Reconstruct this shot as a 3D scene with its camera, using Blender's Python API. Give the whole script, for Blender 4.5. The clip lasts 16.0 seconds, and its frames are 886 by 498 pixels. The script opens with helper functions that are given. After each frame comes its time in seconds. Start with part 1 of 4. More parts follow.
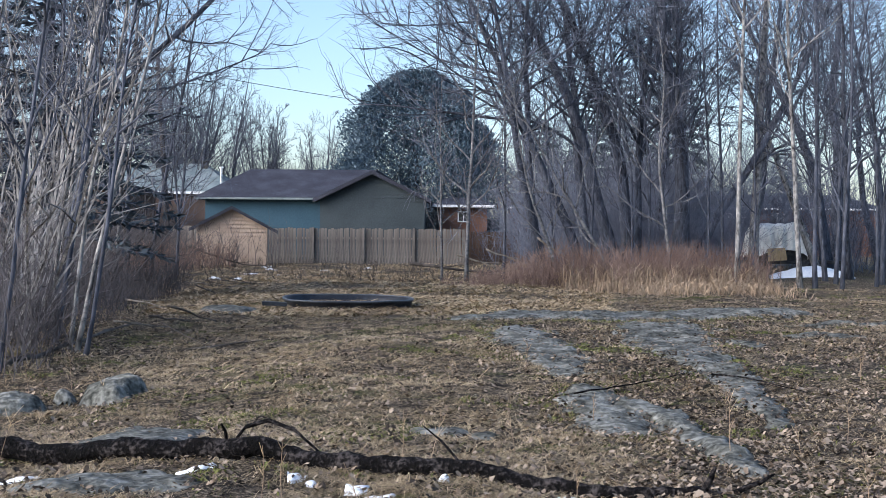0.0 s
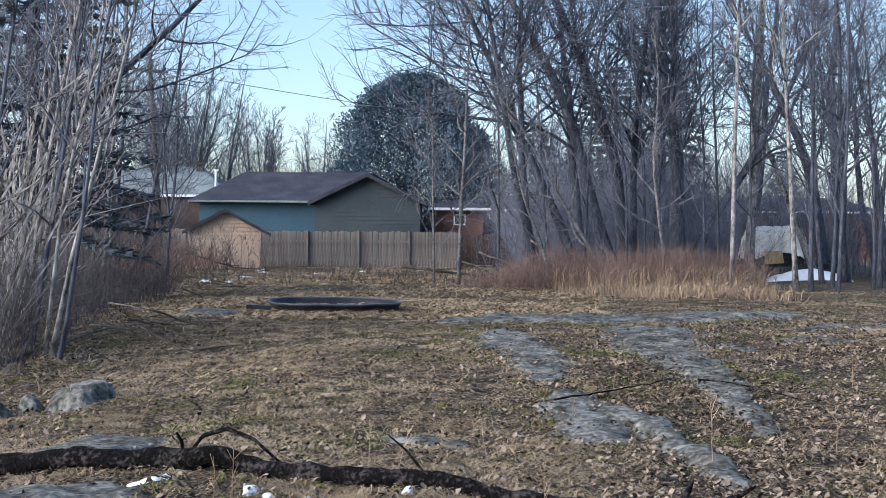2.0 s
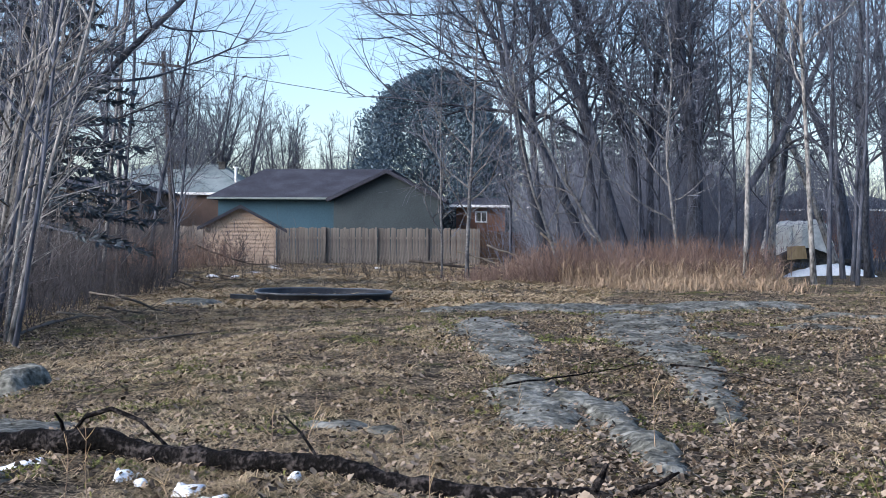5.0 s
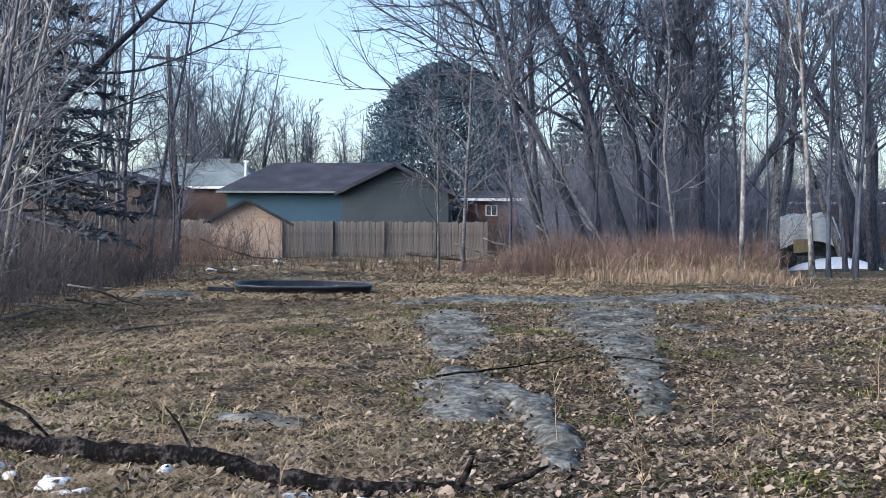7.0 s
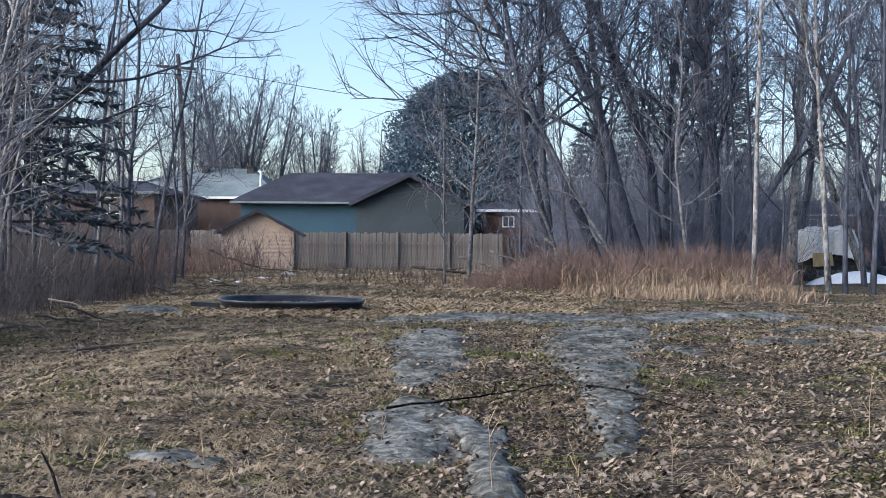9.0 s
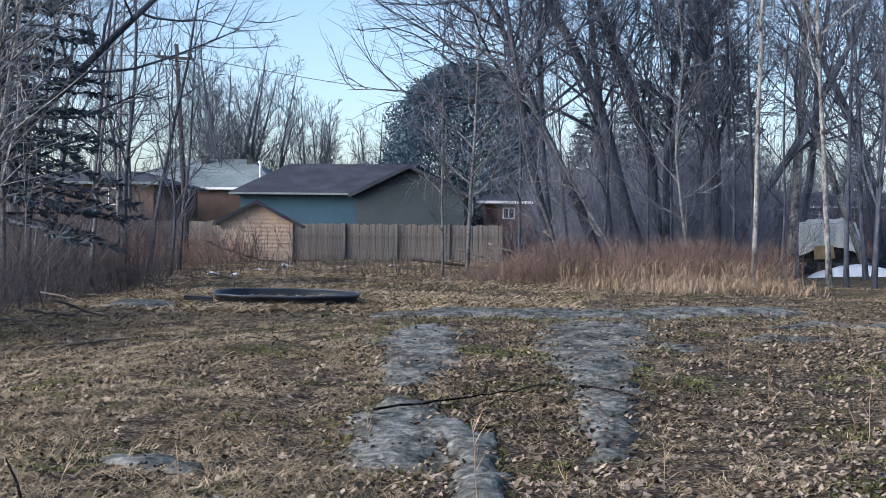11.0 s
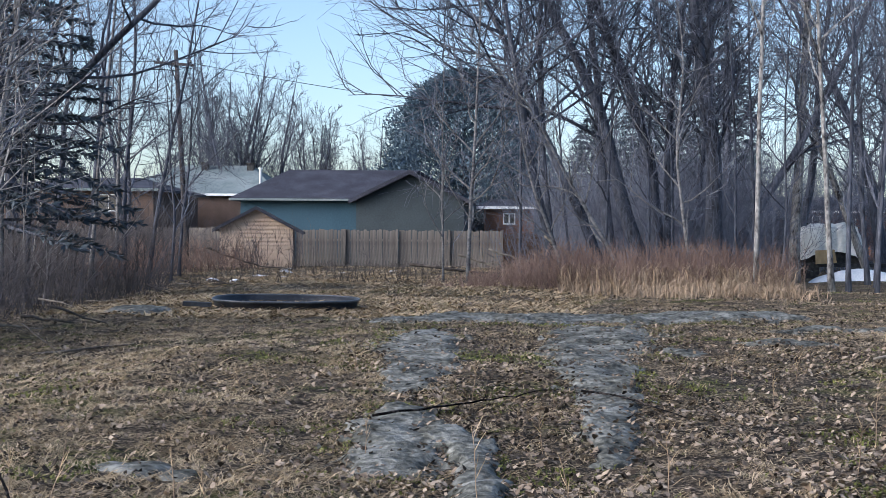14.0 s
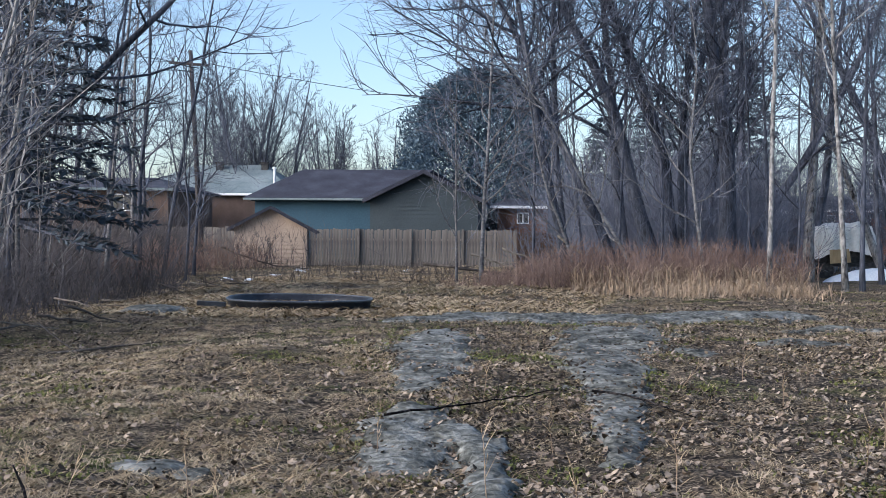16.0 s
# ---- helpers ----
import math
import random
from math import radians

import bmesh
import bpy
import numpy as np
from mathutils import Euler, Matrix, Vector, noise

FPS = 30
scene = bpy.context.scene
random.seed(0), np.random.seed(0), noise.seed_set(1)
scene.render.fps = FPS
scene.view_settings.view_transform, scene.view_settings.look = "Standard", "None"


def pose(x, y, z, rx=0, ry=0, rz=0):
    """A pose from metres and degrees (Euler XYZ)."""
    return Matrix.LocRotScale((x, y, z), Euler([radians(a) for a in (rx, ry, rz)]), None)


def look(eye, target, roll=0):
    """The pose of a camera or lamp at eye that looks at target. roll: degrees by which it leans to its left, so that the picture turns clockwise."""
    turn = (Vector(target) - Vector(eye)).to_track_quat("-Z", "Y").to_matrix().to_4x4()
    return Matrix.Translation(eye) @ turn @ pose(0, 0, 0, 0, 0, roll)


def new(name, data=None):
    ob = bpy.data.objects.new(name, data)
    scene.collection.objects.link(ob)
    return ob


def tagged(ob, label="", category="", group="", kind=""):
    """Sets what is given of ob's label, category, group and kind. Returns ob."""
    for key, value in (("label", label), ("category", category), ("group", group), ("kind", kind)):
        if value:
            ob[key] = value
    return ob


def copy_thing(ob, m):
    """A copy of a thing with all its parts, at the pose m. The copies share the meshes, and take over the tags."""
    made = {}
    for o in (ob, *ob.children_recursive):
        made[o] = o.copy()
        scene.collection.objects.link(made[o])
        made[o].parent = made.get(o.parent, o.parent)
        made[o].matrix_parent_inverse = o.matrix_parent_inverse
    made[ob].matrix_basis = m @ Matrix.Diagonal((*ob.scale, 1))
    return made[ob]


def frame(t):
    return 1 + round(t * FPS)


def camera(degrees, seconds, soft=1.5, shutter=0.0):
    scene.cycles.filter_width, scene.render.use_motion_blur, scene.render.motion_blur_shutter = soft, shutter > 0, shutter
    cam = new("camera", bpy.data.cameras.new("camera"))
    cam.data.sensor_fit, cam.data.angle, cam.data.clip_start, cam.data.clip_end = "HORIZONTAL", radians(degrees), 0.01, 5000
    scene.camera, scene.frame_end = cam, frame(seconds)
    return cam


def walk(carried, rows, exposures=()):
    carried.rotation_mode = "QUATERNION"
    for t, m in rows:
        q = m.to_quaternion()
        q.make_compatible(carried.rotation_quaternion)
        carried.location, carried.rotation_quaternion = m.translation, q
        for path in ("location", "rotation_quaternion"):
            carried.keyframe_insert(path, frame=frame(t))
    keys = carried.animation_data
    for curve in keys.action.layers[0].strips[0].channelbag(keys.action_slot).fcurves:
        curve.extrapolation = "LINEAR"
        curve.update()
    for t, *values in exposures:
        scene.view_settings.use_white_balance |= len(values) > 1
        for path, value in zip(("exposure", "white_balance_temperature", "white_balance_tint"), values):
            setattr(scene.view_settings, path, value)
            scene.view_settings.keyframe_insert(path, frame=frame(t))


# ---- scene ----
cam = camera(40.0, 16.0, soft=0.4)
ROWS = [
    (0.0, 0.000, 0.000, 1.550, -0.000, -0.671, 0.429),
    (0.5, 0.055, 0.015, 1.545, -0.456, -0.579, 0.359),
    (1.0, 0.108, 0.077, 1.527, -0.685, -0.563, 0.420),
    (1.5, 0.166, 0.229, 1.505, -0.629, -0.567, 0.398),
    (2.0, 0.207, 0.391, 1.523, -0.024, -0.503, 0.414),
    (2.5, 0.329, 0.478, 1.447, 0.498, -0.508, 0.260),
    (3.0, 0.545, 0.609, 1.342, 0.560, -0.597, 0.380),
    (3.5, 0.618, 0.881, 1.313, 0.796, -0.475, 0.561),
    (4.0, 0.702, 1.048, 1.278, 1.076, -0.277, 0.589),
    (6.5, 1.467, 1.307, 1.299, 2.294, -0.732, 0.188),
    (7.0, 1.676, 1.426, 1.245, 2.656, -0.705, 0.323),
    (7.5, 1.833, 1.688, 1.234, 3.394, -0.580, 0.466),
    (8.0, 1.998, 1.927, 1.273, 3.896, -0.073, 0.476),
    (10.5, 2.230, 2.447, 1.334, 3.788, -0.623, 0.612),
    (11.0, 2.246, 2.488, 1.357, 3.930, -0.669, 0.645),
    (11.5, 2.257, 2.547, 1.365, 4.196, -0.656, 0.603),
    (12.0, 2.272, 2.505, 1.364, 4.640, -0.634, 0.675),
    (12.5, 2.267, 2.521, 1.364, 4.914, -0.595, 0.767),
    (13.0, 2.259, 2.522, 1.360, 5.024, -0.522, 0.592),
    (13.5, 2.245, 2.596, 1.350, 4.165, -0.450, 0.539),
    (14.0, 2.246, 2.604, 1.338, 3.963, -0.382, 0.486),
    (14.5, 2.240, 2.606, 1.330, 4.136, -0.348, 0.476),
    (15.0, 2.227, 2.554, 1.330, 4.340, -0.339, 0.515),
    (15.5, 2.217, 2.525, 1.335, 4.548, -0.354, 0.464),
    (16.0, 2.271, 2.539, 1.350, 4.628, -0.427, 0.480),
]
walk(cam, [(t, pose(x, y, z, 90 + pitch, 0, yaw) @ pose(0, 0, 0, 0, 0, roll)) for t, x, y, z, yaw, pitch, roll in ROWS],
     [(0, 1.18, 5850, 12), (3, 1.22, 5850, 12), (7, 1.28, 5900, 12), (8.2, 1.24, 5900, 12), (10.3, 1.13, 5850, 12), (16, 1.12, 5850, 12)])

# ---------------------------------------------------------------- light
SUN_FROM = Vector((-0.78, -0.46, 0.42))
world = bpy.data.worlds.new("dusk_sky")
scene.world = world
world.use_nodes = True
wn = world.node_tree
sky = wn.nodes.new("ShaderNodeTexSky")
sky.sky_type = 'NISHITA'
sky.sun_disc = False
sky.sun_elevation = math.atan2(SUN_FROM.z, math.hypot(SUN_FROM.x, SUN_FROM.y))
sky.sun_rotation = math.atan2(SUN_FROM.x, SUN_FROM.y)
sky.air_density, sky.dust_density, sky.ozone_density = 1.0, 1.5, 1.4
wn.links.new(sky.outputs[0], wn.nodes["Background"].inputs[0])
wn.nodes["Background"].inputs[1].default_value = 0.108
sun = new("sun", bpy.data.lights.new("sun", 'SUN'))
sun.data.energy, sun.data.angle, sun.data.color = 2.4, radians(40), (1.0, 0.91, 0.82)
sun.matrix_world = look(SUN_FROM * 50, (0, 0, 0))


# ---------------------------------------------------------------- materials
def mat(name, cols, fine=30.0, coarse=2.0, rough=0.9, bump=0.3, stretch=(1, 1, 1), metal=0.0, rand=0.0, spec=0.3, dist=0.01):
    """Three colours mixed by a coarse and a fine noise, with relief."""
    m = bpy.data.materials.new(name)
    m.use_nodes = True
    nt = m.node_tree
    bs = nt.nodes["Principled BSDF"]
    tc = nt.nodes.new("ShaderNodeTexCoord")
    mp = nt.nodes.new("ShaderNodeMapping")
    mp.inputs["Scale"].default_value = stretch
    nt.links.new(tc.outputs["Object"], mp.inputs[0])
    out = []
    for s, d in ((fine, 6), (coarse, 4)):
        n = nt.nodes.new("ShaderNodeTexNoise")
        n.inputs["Scale"].default_value, n.inputs["Detail"].default_value = s, d
        nt.links.new(mp.outputs[0], n.inputs["Vector"])
        out.append(n)
    add = nt.nodes.new("ShaderNodeMath")
    add.operation = 'MULTIPLY_ADD'
    nt.links.new(out[1].outputs[0], add.inputs[0])
    add.inputs[1].default_value = 0.9
    half = nt.nodes.new("ShaderNodeMath")
    half.operation = 'MULTIPLY_ADD'
    nt.links.new(out[0].outputs[0], half.inputs[0])
    half.inputs[1].default_value, half.inputs[2].default_value = 0.9, -0.4
    nt.links.new(half.outputs[0], add.inputs[2])
    last = add
    if rand:
        oi = nt.nodes.new("ShaderNodeObjectInfo")
        ge = nt.nodes.new("ShaderNodeNewGeometry")
        s2 = nt.nodes.new("ShaderNodeMath")
        nt.links.new(oi.outputs["Random"], s2.inputs[0])
        nt.links.new(ge.outputs["Random Per Island"], s2.inputs[1])
        s3 = nt.nodes.new("ShaderNodeMath")
        s3.operation = 'MULTIPLY_ADD'
        nt.links.new(s2.outputs[0], s3.inputs[0])
        s3.inputs[1].default_value = rand
        nt.links.new(add.outputs[0], s3.inputs[2])
        s4 = nt.nodes.new("ShaderNodeMath")
        s4.operation = 'SUBTRACT'
        nt.links.new(s3.outputs[0], s4.inputs[0])
        s4.inputs[1].default_value = rand
        last = s4
    ramp = nt.nodes.new("ShaderNodeValToRGB")
    el = ramp.color_ramp.elements
    el[0].position, el[1].position = 0.28, 0.72
    el[0].color, el[1].color = (*cols[0], 1), (*cols[-1], 1)
    if len(cols) == 3:
        el.new(0.5).color = (*cols[1], 1)
    nt.links.new(last.outputs[0], ramp.inputs[0])
    nt.links.new(ramp.outputs[0], bs.inputs["Base Color"])
    bs.inputs["Roughness"].default_value, bs.inputs["Metallic"].default_value = rough, metal
    bs.inputs["Specular IOR Level"].default_value = spec
    if bump:
        b = nt.nodes.new("ShaderNodeBump")
        b.inputs["Strength"].default_value, b.inputs["Distance"].default_value = bump, dist
        nt.links.new(out[0].outputs[0], b.inputs["Height"])
        nt.links.new(b.outputs[0], bs.inputs["Normal"])
    return m


# Grey bark and twigs, tinted with the blue of skylit shade.
M_BARK = mat("blue_shaded_bark", [(0.028, 0.031, 0.041), (0.066, 0.074, 0.098), (0.132, 0.144, 0.18)], 14, 1.2, bump=0.6, stretch=(1, 1, 0.25), dist=0.02)
M_TWIG = mat("blue_shaded_twig", [(0.048, 0.054, 0.072), (0.088, 0.098, 0.128), (0.145, 0.16, 0.20)], 6, 0.8, bump=0.0, rand=0.1)
M_SCRUB = mat("brown_scrub_twig", [(0.036, 0.034, 0.038), (0.066, 0.062, 0.068), (0.11, 0.104, 0.11)], 6, 0.8, bump=0.0, rand=0.2)
# Pale twigs with the grove's blue haze mixed into their colour.
M_HAZY_TWIG = mat("hazed_pale_twig", [(0.080, 0.090, 0.122), (0.135, 0.150, 0.198), (0.205, 0.225, 0.28)], 6, 0.8, bump=0.0, rand=0.15)
M_PALE = mat("pale_birch_bark", [(0.030, 0.028, 0.030), (0.19, 0.187, 0.185), (0.36, 0.35, 0.335)], 6, 1.4, bump=0.5, stretch=(3, 3, 1.3), dist=0.01)
M_DULL = mat("dull_sapling_bark", [(0.06, 0.060, 0.064), (0.14, 0.140, 0.146), (0.24, 0.238, 0.24)], 9, 1.5, bump=0.5, stretch=(1, 1, 1.6), dist=0.01)
M_WAD = mat("matted_straw", [(0.14, 0.105, 0.062), (0.34, 0.265, 0.165), (0.56, 0.45, 0.295)], 5, 0.4, bump=0.0, rand=0.4)
M_RED = mat("red_brush_twig", [(0.11, 0.075, 0.063), (0.19, 0.13, 0.108), (0.30, 0.215, 0.175)], 3, 0.5, bump=0.0, rand=0.2)
M_NEEDLE = mat("conifer_needles", [(0.036, 0.050, 0.064), (0.072, 0.094, 0.116), (0.118, 0.145, 0.17)], 4, 0.5, bump=0.0, rand=0.25)
# Bluer, lighter needles: the haze of distance is put into the colour.
M_CEDAR = mat("hazed_needles", [(0.046, 0.076, 0.104), (0.085, 0.13, 0.172), (0.13, 0.185, 0.235)], 4, 0.5, bump=0.0, rand=0.25)
M_MOSS = mat("green_moss", [(0.042, 0.048, 0.014), (0.10, 0.112, 0.030), (0.18, 0.185, 0.06)], 8, 0.8, bump=0.0, rand=0.3)
M_STRAW = mat("dry_straw", [(0.22, 0.16, 0.09), (0.46, 0.35, 0.21), (0.66, 0.53, 0.35)], 5, 0.4, bump=0.0, rand=0.3)
M_REED = mat("dull_tall_grass", [(0.14, 0.10, 0.068), (0.25, 0.182, 0.125), (0.37, 0.28, 0.195)], 5, 0.4, bump=0.0, rand=0.35)
M_LEAF = mat("fallen_leaf", [(0.024, 0.018, 0.013), (0.185, 0.142, 0.105), (0.335, 0.27, 0.205)], 12, 0.6, bump=0.2, rand=0.55)
M_ROCK = mat("grey_granite", [(0.022, 0.024, 0.020), (0.108, 0.110, 0.097), (0.255, 0.258, 0.235)], 18, 3.4, rough=0.95, bump=0.9, dist=0.03)
M_WET = mat("dark_wet_log", [(0.0015, 0.0015, 0.0015), (0.004, 0.0035, 0.004), (0.06, 0.053, 0.052)], 36, 7, rough=0.9, bump=1.0, spec=0.1, dist=0.03)
M_STICK = mat("grey_brown_dead_wood", [(0.035, 0.030, 0.027), (0.075, 0.064, 0.056), (0.15, 0.128, 0.11)], 9, 1.5, bump=0.4, dist=0.01)
M_DRY = mat("pale_dead_wood", [(0.10, 0.088, 0.074), (0.20, 0.175, 0.145), (0.30, 0.265, 0.22)], 9, 1.5, bump=0.4, dist=0.01)
M_SNOW = mat("old_snow", [(0.70, 0.74, 0.80), (0.82, 0.85, 0.88), (0.9, 0.91, 0.92)], 18, 2, rough=0.7, bump=0.4)
M_TANK = mat("black_plastic", [(0.006, 0.008, 0.012), (0.014, 0.017, 0.024), (0.03, 0.036, 0.046)], 20, 2, rough=0.5, bump=0.1, spec=0.4)
# Lighter copy of the black plastic, painting a highlight along the tank's rim.
M_RIM = mat("rim_highlight_plastic", [(0.03, 0.038, 0.05), (0.06, 0.07, 0.086), (0.10, 0.115, 0.135)], 20, 2, rough=0.45, bump=0.1, spec=0.5)
M_CREAM = mat("cream_siding", [(0.38, 0.295, 0.232), (0.46, 0.36, 0.283), (0.52, 0.415, 0.33)], 18, 0.8, rough=0.7, bump=0.15)
M_SHINGLE = mat("dark_shingle", [(0.022, 0.024, 0.035), (0.035, 0.038, 0.054), (0.056, 0.060, 0.080)], 24, 1.0, bump=0.5)
M_TEAL = mat("teal_siding", [(0.022, 0.058, 0.090), (0.030, 0.072, 0.108), (0.038, 0.086, 0.124)], 14, 0.5, rough=0.75, bump=0.1)
M_OLIVE = mat("grey_green_siding", [(0.030, 0.042, 0.050), (0.040, 0.054, 0.063), (0.050, 0.066, 0.076)], 14, 0.5, rough=0.8, bump=0.1)
M_GREYROOF = mat("pale_grey_roof", [(0.11, 0.145, 0.155), (0.165, 0.205, 0.215), (0.23, 0.27, 0.28)], 12, 0.6, bump=0.3)
M_WHITE = mat("white_paint", [(0.60, 0.62, 0.64), (0.70, 0.72, 0.74), (0.78, 0.80, 0.82)], 12, 0.8, rough=0.6, bump=0.05)
M_FENCE = mat("weathered_board", [(0.095, 0.086, 0.080), (0.155, 0.140, 0.128), (0.22, 0.20, 0.182)], 16, 0.8, bump=0.4, stretch=(1, 1, 0.15), rand=0.18)
M_DKFENCE = mat("dark_stained_board", [(0.06, 0.04, 0.03), (0.09, 0.06, 0.045), (0.12, 0.085, 0.06)], 16, 0.8, bump=0.4, rand=0.18)
M_BRICK = mat("orange_brick", [(0.12, 0.066, 0.046), (0.17, 0.092, 0.064), (0.22, 0.125, 0.09)], 20, 1.0, bump=0.3)
M_BROWN = mat("brown_brick", [(0.07, 0.05, 0.042), (0.10, 0.072, 0.06), (0.14, 0.10, 0.085)], 20, 1.0, bump=0.3)
M_POLE = mat("creosoted_pole", [(0.03, 0.027, 0.028), (0.05, 0.045, 0.045), (0.08, 0.07, 0.068)], 14, 1.0, bump=0.4, stretch=(1, 1, 0.1))
M_TARP = mat("white_tarp", [(0.56, 0.56, 0.52), (0.70, 0.69, 0.64), (0.82, 0.81, 0.76)], 7, 0.9, rough=0.6, bump=0.3, dist=0.05)
M_PLY = mat("plywood", [(0.36, 0.25, 0.13), (0.46, 0.33, 0.18), (0.55, 0.41, 0.24)], 10, 1, bump=0.2, stretch=(1, 1, 0.2))
M_GLASS = mat("window_glass", [(0.02, 0.025, 0.03), (0.03, 0.035, 0.04), (0.045, 0.05, 0.06)], 2, 0.5, rough=0.08, bump=0.0, spec=0.7)
M_WIRE = mat("black_cable", [(0.015, 0.015, 0.017), (0.02, 0.02, 0.022), (0.03, 0.03, 0.032)], 5, 1, rough=0.6, bump=0)
M_METAL = mat("dull_galvanised_pipe", [(0.55, 0.57, 0.60), (0.66, 0.68, 0.70), (0.75, 0.77, 0.78)], 14, 2, rough=0.5, bump=0.05, metal=0.3)
M_DARK = mat("dark_machinery", [(0.02, 0.02, 0.022), (0.04, 0.04, 0.042), (0.08, 0.075, 0.07)], 8, 2, rough=0.7, bump=0.3)


def ground_material():
    m = bpy.data.materials.new("dead_grass_ground")
    m.use_nodes = True
    nt = m.node_tree
    bs = nt.nodes["Principled BSDF"]
    tc = nt.nodes.new("ShaderNodeTexCoord")

    def noise_tex(s, d=5, r=0.55):
        n = nt.nodes.new("ShaderNodeTexNoise")
        n.inputs["Scale"].default_value, n.inputs["Detail"].default_value, n.inputs["Roughness"].default_value = s, d, r
        nt.links.new(tc.outputs["Object"], n.inputs["Vector"])
        return n

    def ramp(src, stops):
        r = nt.nodes.new("ShaderNodeValToRGB")
        e = r.color_ramp.elements
        e[0].position, e[0].color = stops[0][0], (*stops[0][1], 1)
        e[1].position, e[1].color = stops[-1][0], (*stops[-1][1], 1)
        for p, c in stops[1:-1]:
            e.new(p).color = (*c, 1)
        nt.links.new(src, r.inputs[0])
        return r

    def mix(fac, a, b):
        x = nt.nodes.new("ShaderNodeMix")
        x.data_type = 'RGBA'
        nt.links.new(fac, x.inputs[0])
        nt.links.new(a, x.inputs[6])
        nt.links.new(b, x.inputs[7])
        return x.outputs[2]
    # The near-black low stops paint the shade between blades and leaves.
    straw = ramp(noise_tex(38, 8, 0.7).outputs[0], [(0.44, (0.012, 0.010, 0.007)), (0.51, (0.14, 0.108, 0.070)), (0.61, (0.44, 0.355, 0.235))])
    litter = ramp(noise_tex(26, 8, 0.75).outputs[0], [(0.44, (0.008, 0.007, 0.006)), (0.51, (0.095, 0.073, 0.052)), (0.61, (0.38, 0.31, 0.225))])
    moss = ramp(noise_tex(30, 8, 0.7).outputs[0], [(0.4, (0.014, 0.016, 0.007)), (0.5, (0.066, 0.070, 0.022)), (0.62, (0.20, 0.175, 0.085))])
    f1 = ramp(noise_tex(0.9, 5).outputs[0], [(0.42, (0, 0, 0)), (0.58, (1, 1, 1))])
    mp = nt.nodes.new("ShaderNodeMapping")
    mp.inputs["Location"].default_value = (31, 7, 0)
    mp.inputs["Scale"].default_value = (0.55, 1.0, 1)
    nt.links.new(tc.outputs["Object"], mp.inputs[0])
    nm = noise_tex(1.1, 6)
    nt.links.new(mp.outputs[0], nm.inputs["Vector"])
    f2 = ramp(nm.outputs[0], [(0.53, (0, 0, 0)), (0.63, (1, 1, 1))])
    # Dark patches: soil, with the shadow in the gaps put into its colour.
    shaded_soil = ramp(noise_tex(30, 6, 0.7).outputs[0], [(0.4, (0.006, 0.005, 0.004)), (0.53, (0.045, 0.036, 0.027)), (0.63, (0.20, 0.162, 0.118))])
    mq = nt.nodes.new("ShaderNodeMapping")
    mq.inputs["Scale"].default_value = (0.7, 1.0, 1)
    nt.links.new(tc.outputs["Object"], mq.inputs[0])
    ng = noise_tex(7.0, 6, 0.65)
    nt.links.new(mq.outputs[0], ng.inputs["Vector"])
    f3 = ramp(ng.outputs[0], [(0.43, (1, 1, 1)), (0.52, (0, 0, 0))])
    col = mix(f2.outputs[0], mix(f1.outputs[0], litter.outputs[0], straw.outputs[0]), moss.outputs[0])
    col = mix(f3.outputs[0], col, shaded_soil.outputs[0])
    nt.links.new(col, bs.inputs["Base Color"])
    bs.inputs["Roughness"].default_value = 0.95
    bs.inputs["Specular IOR Level"].default_value = 0.15
    b = nt.nodes.new("ShaderNodeBump")
    b.inputs["Strength"].default_value, b.inputs["Distance"].default_value = 0.9, 0.05
    nt.links.new(noise_tex(24, 8, 0.7).outputs[0], b.inputs["Height"])
    nt.links.new(b.outputs[0], bs.inputs["Normal"])
    return m


M_GROUND = ground_material()


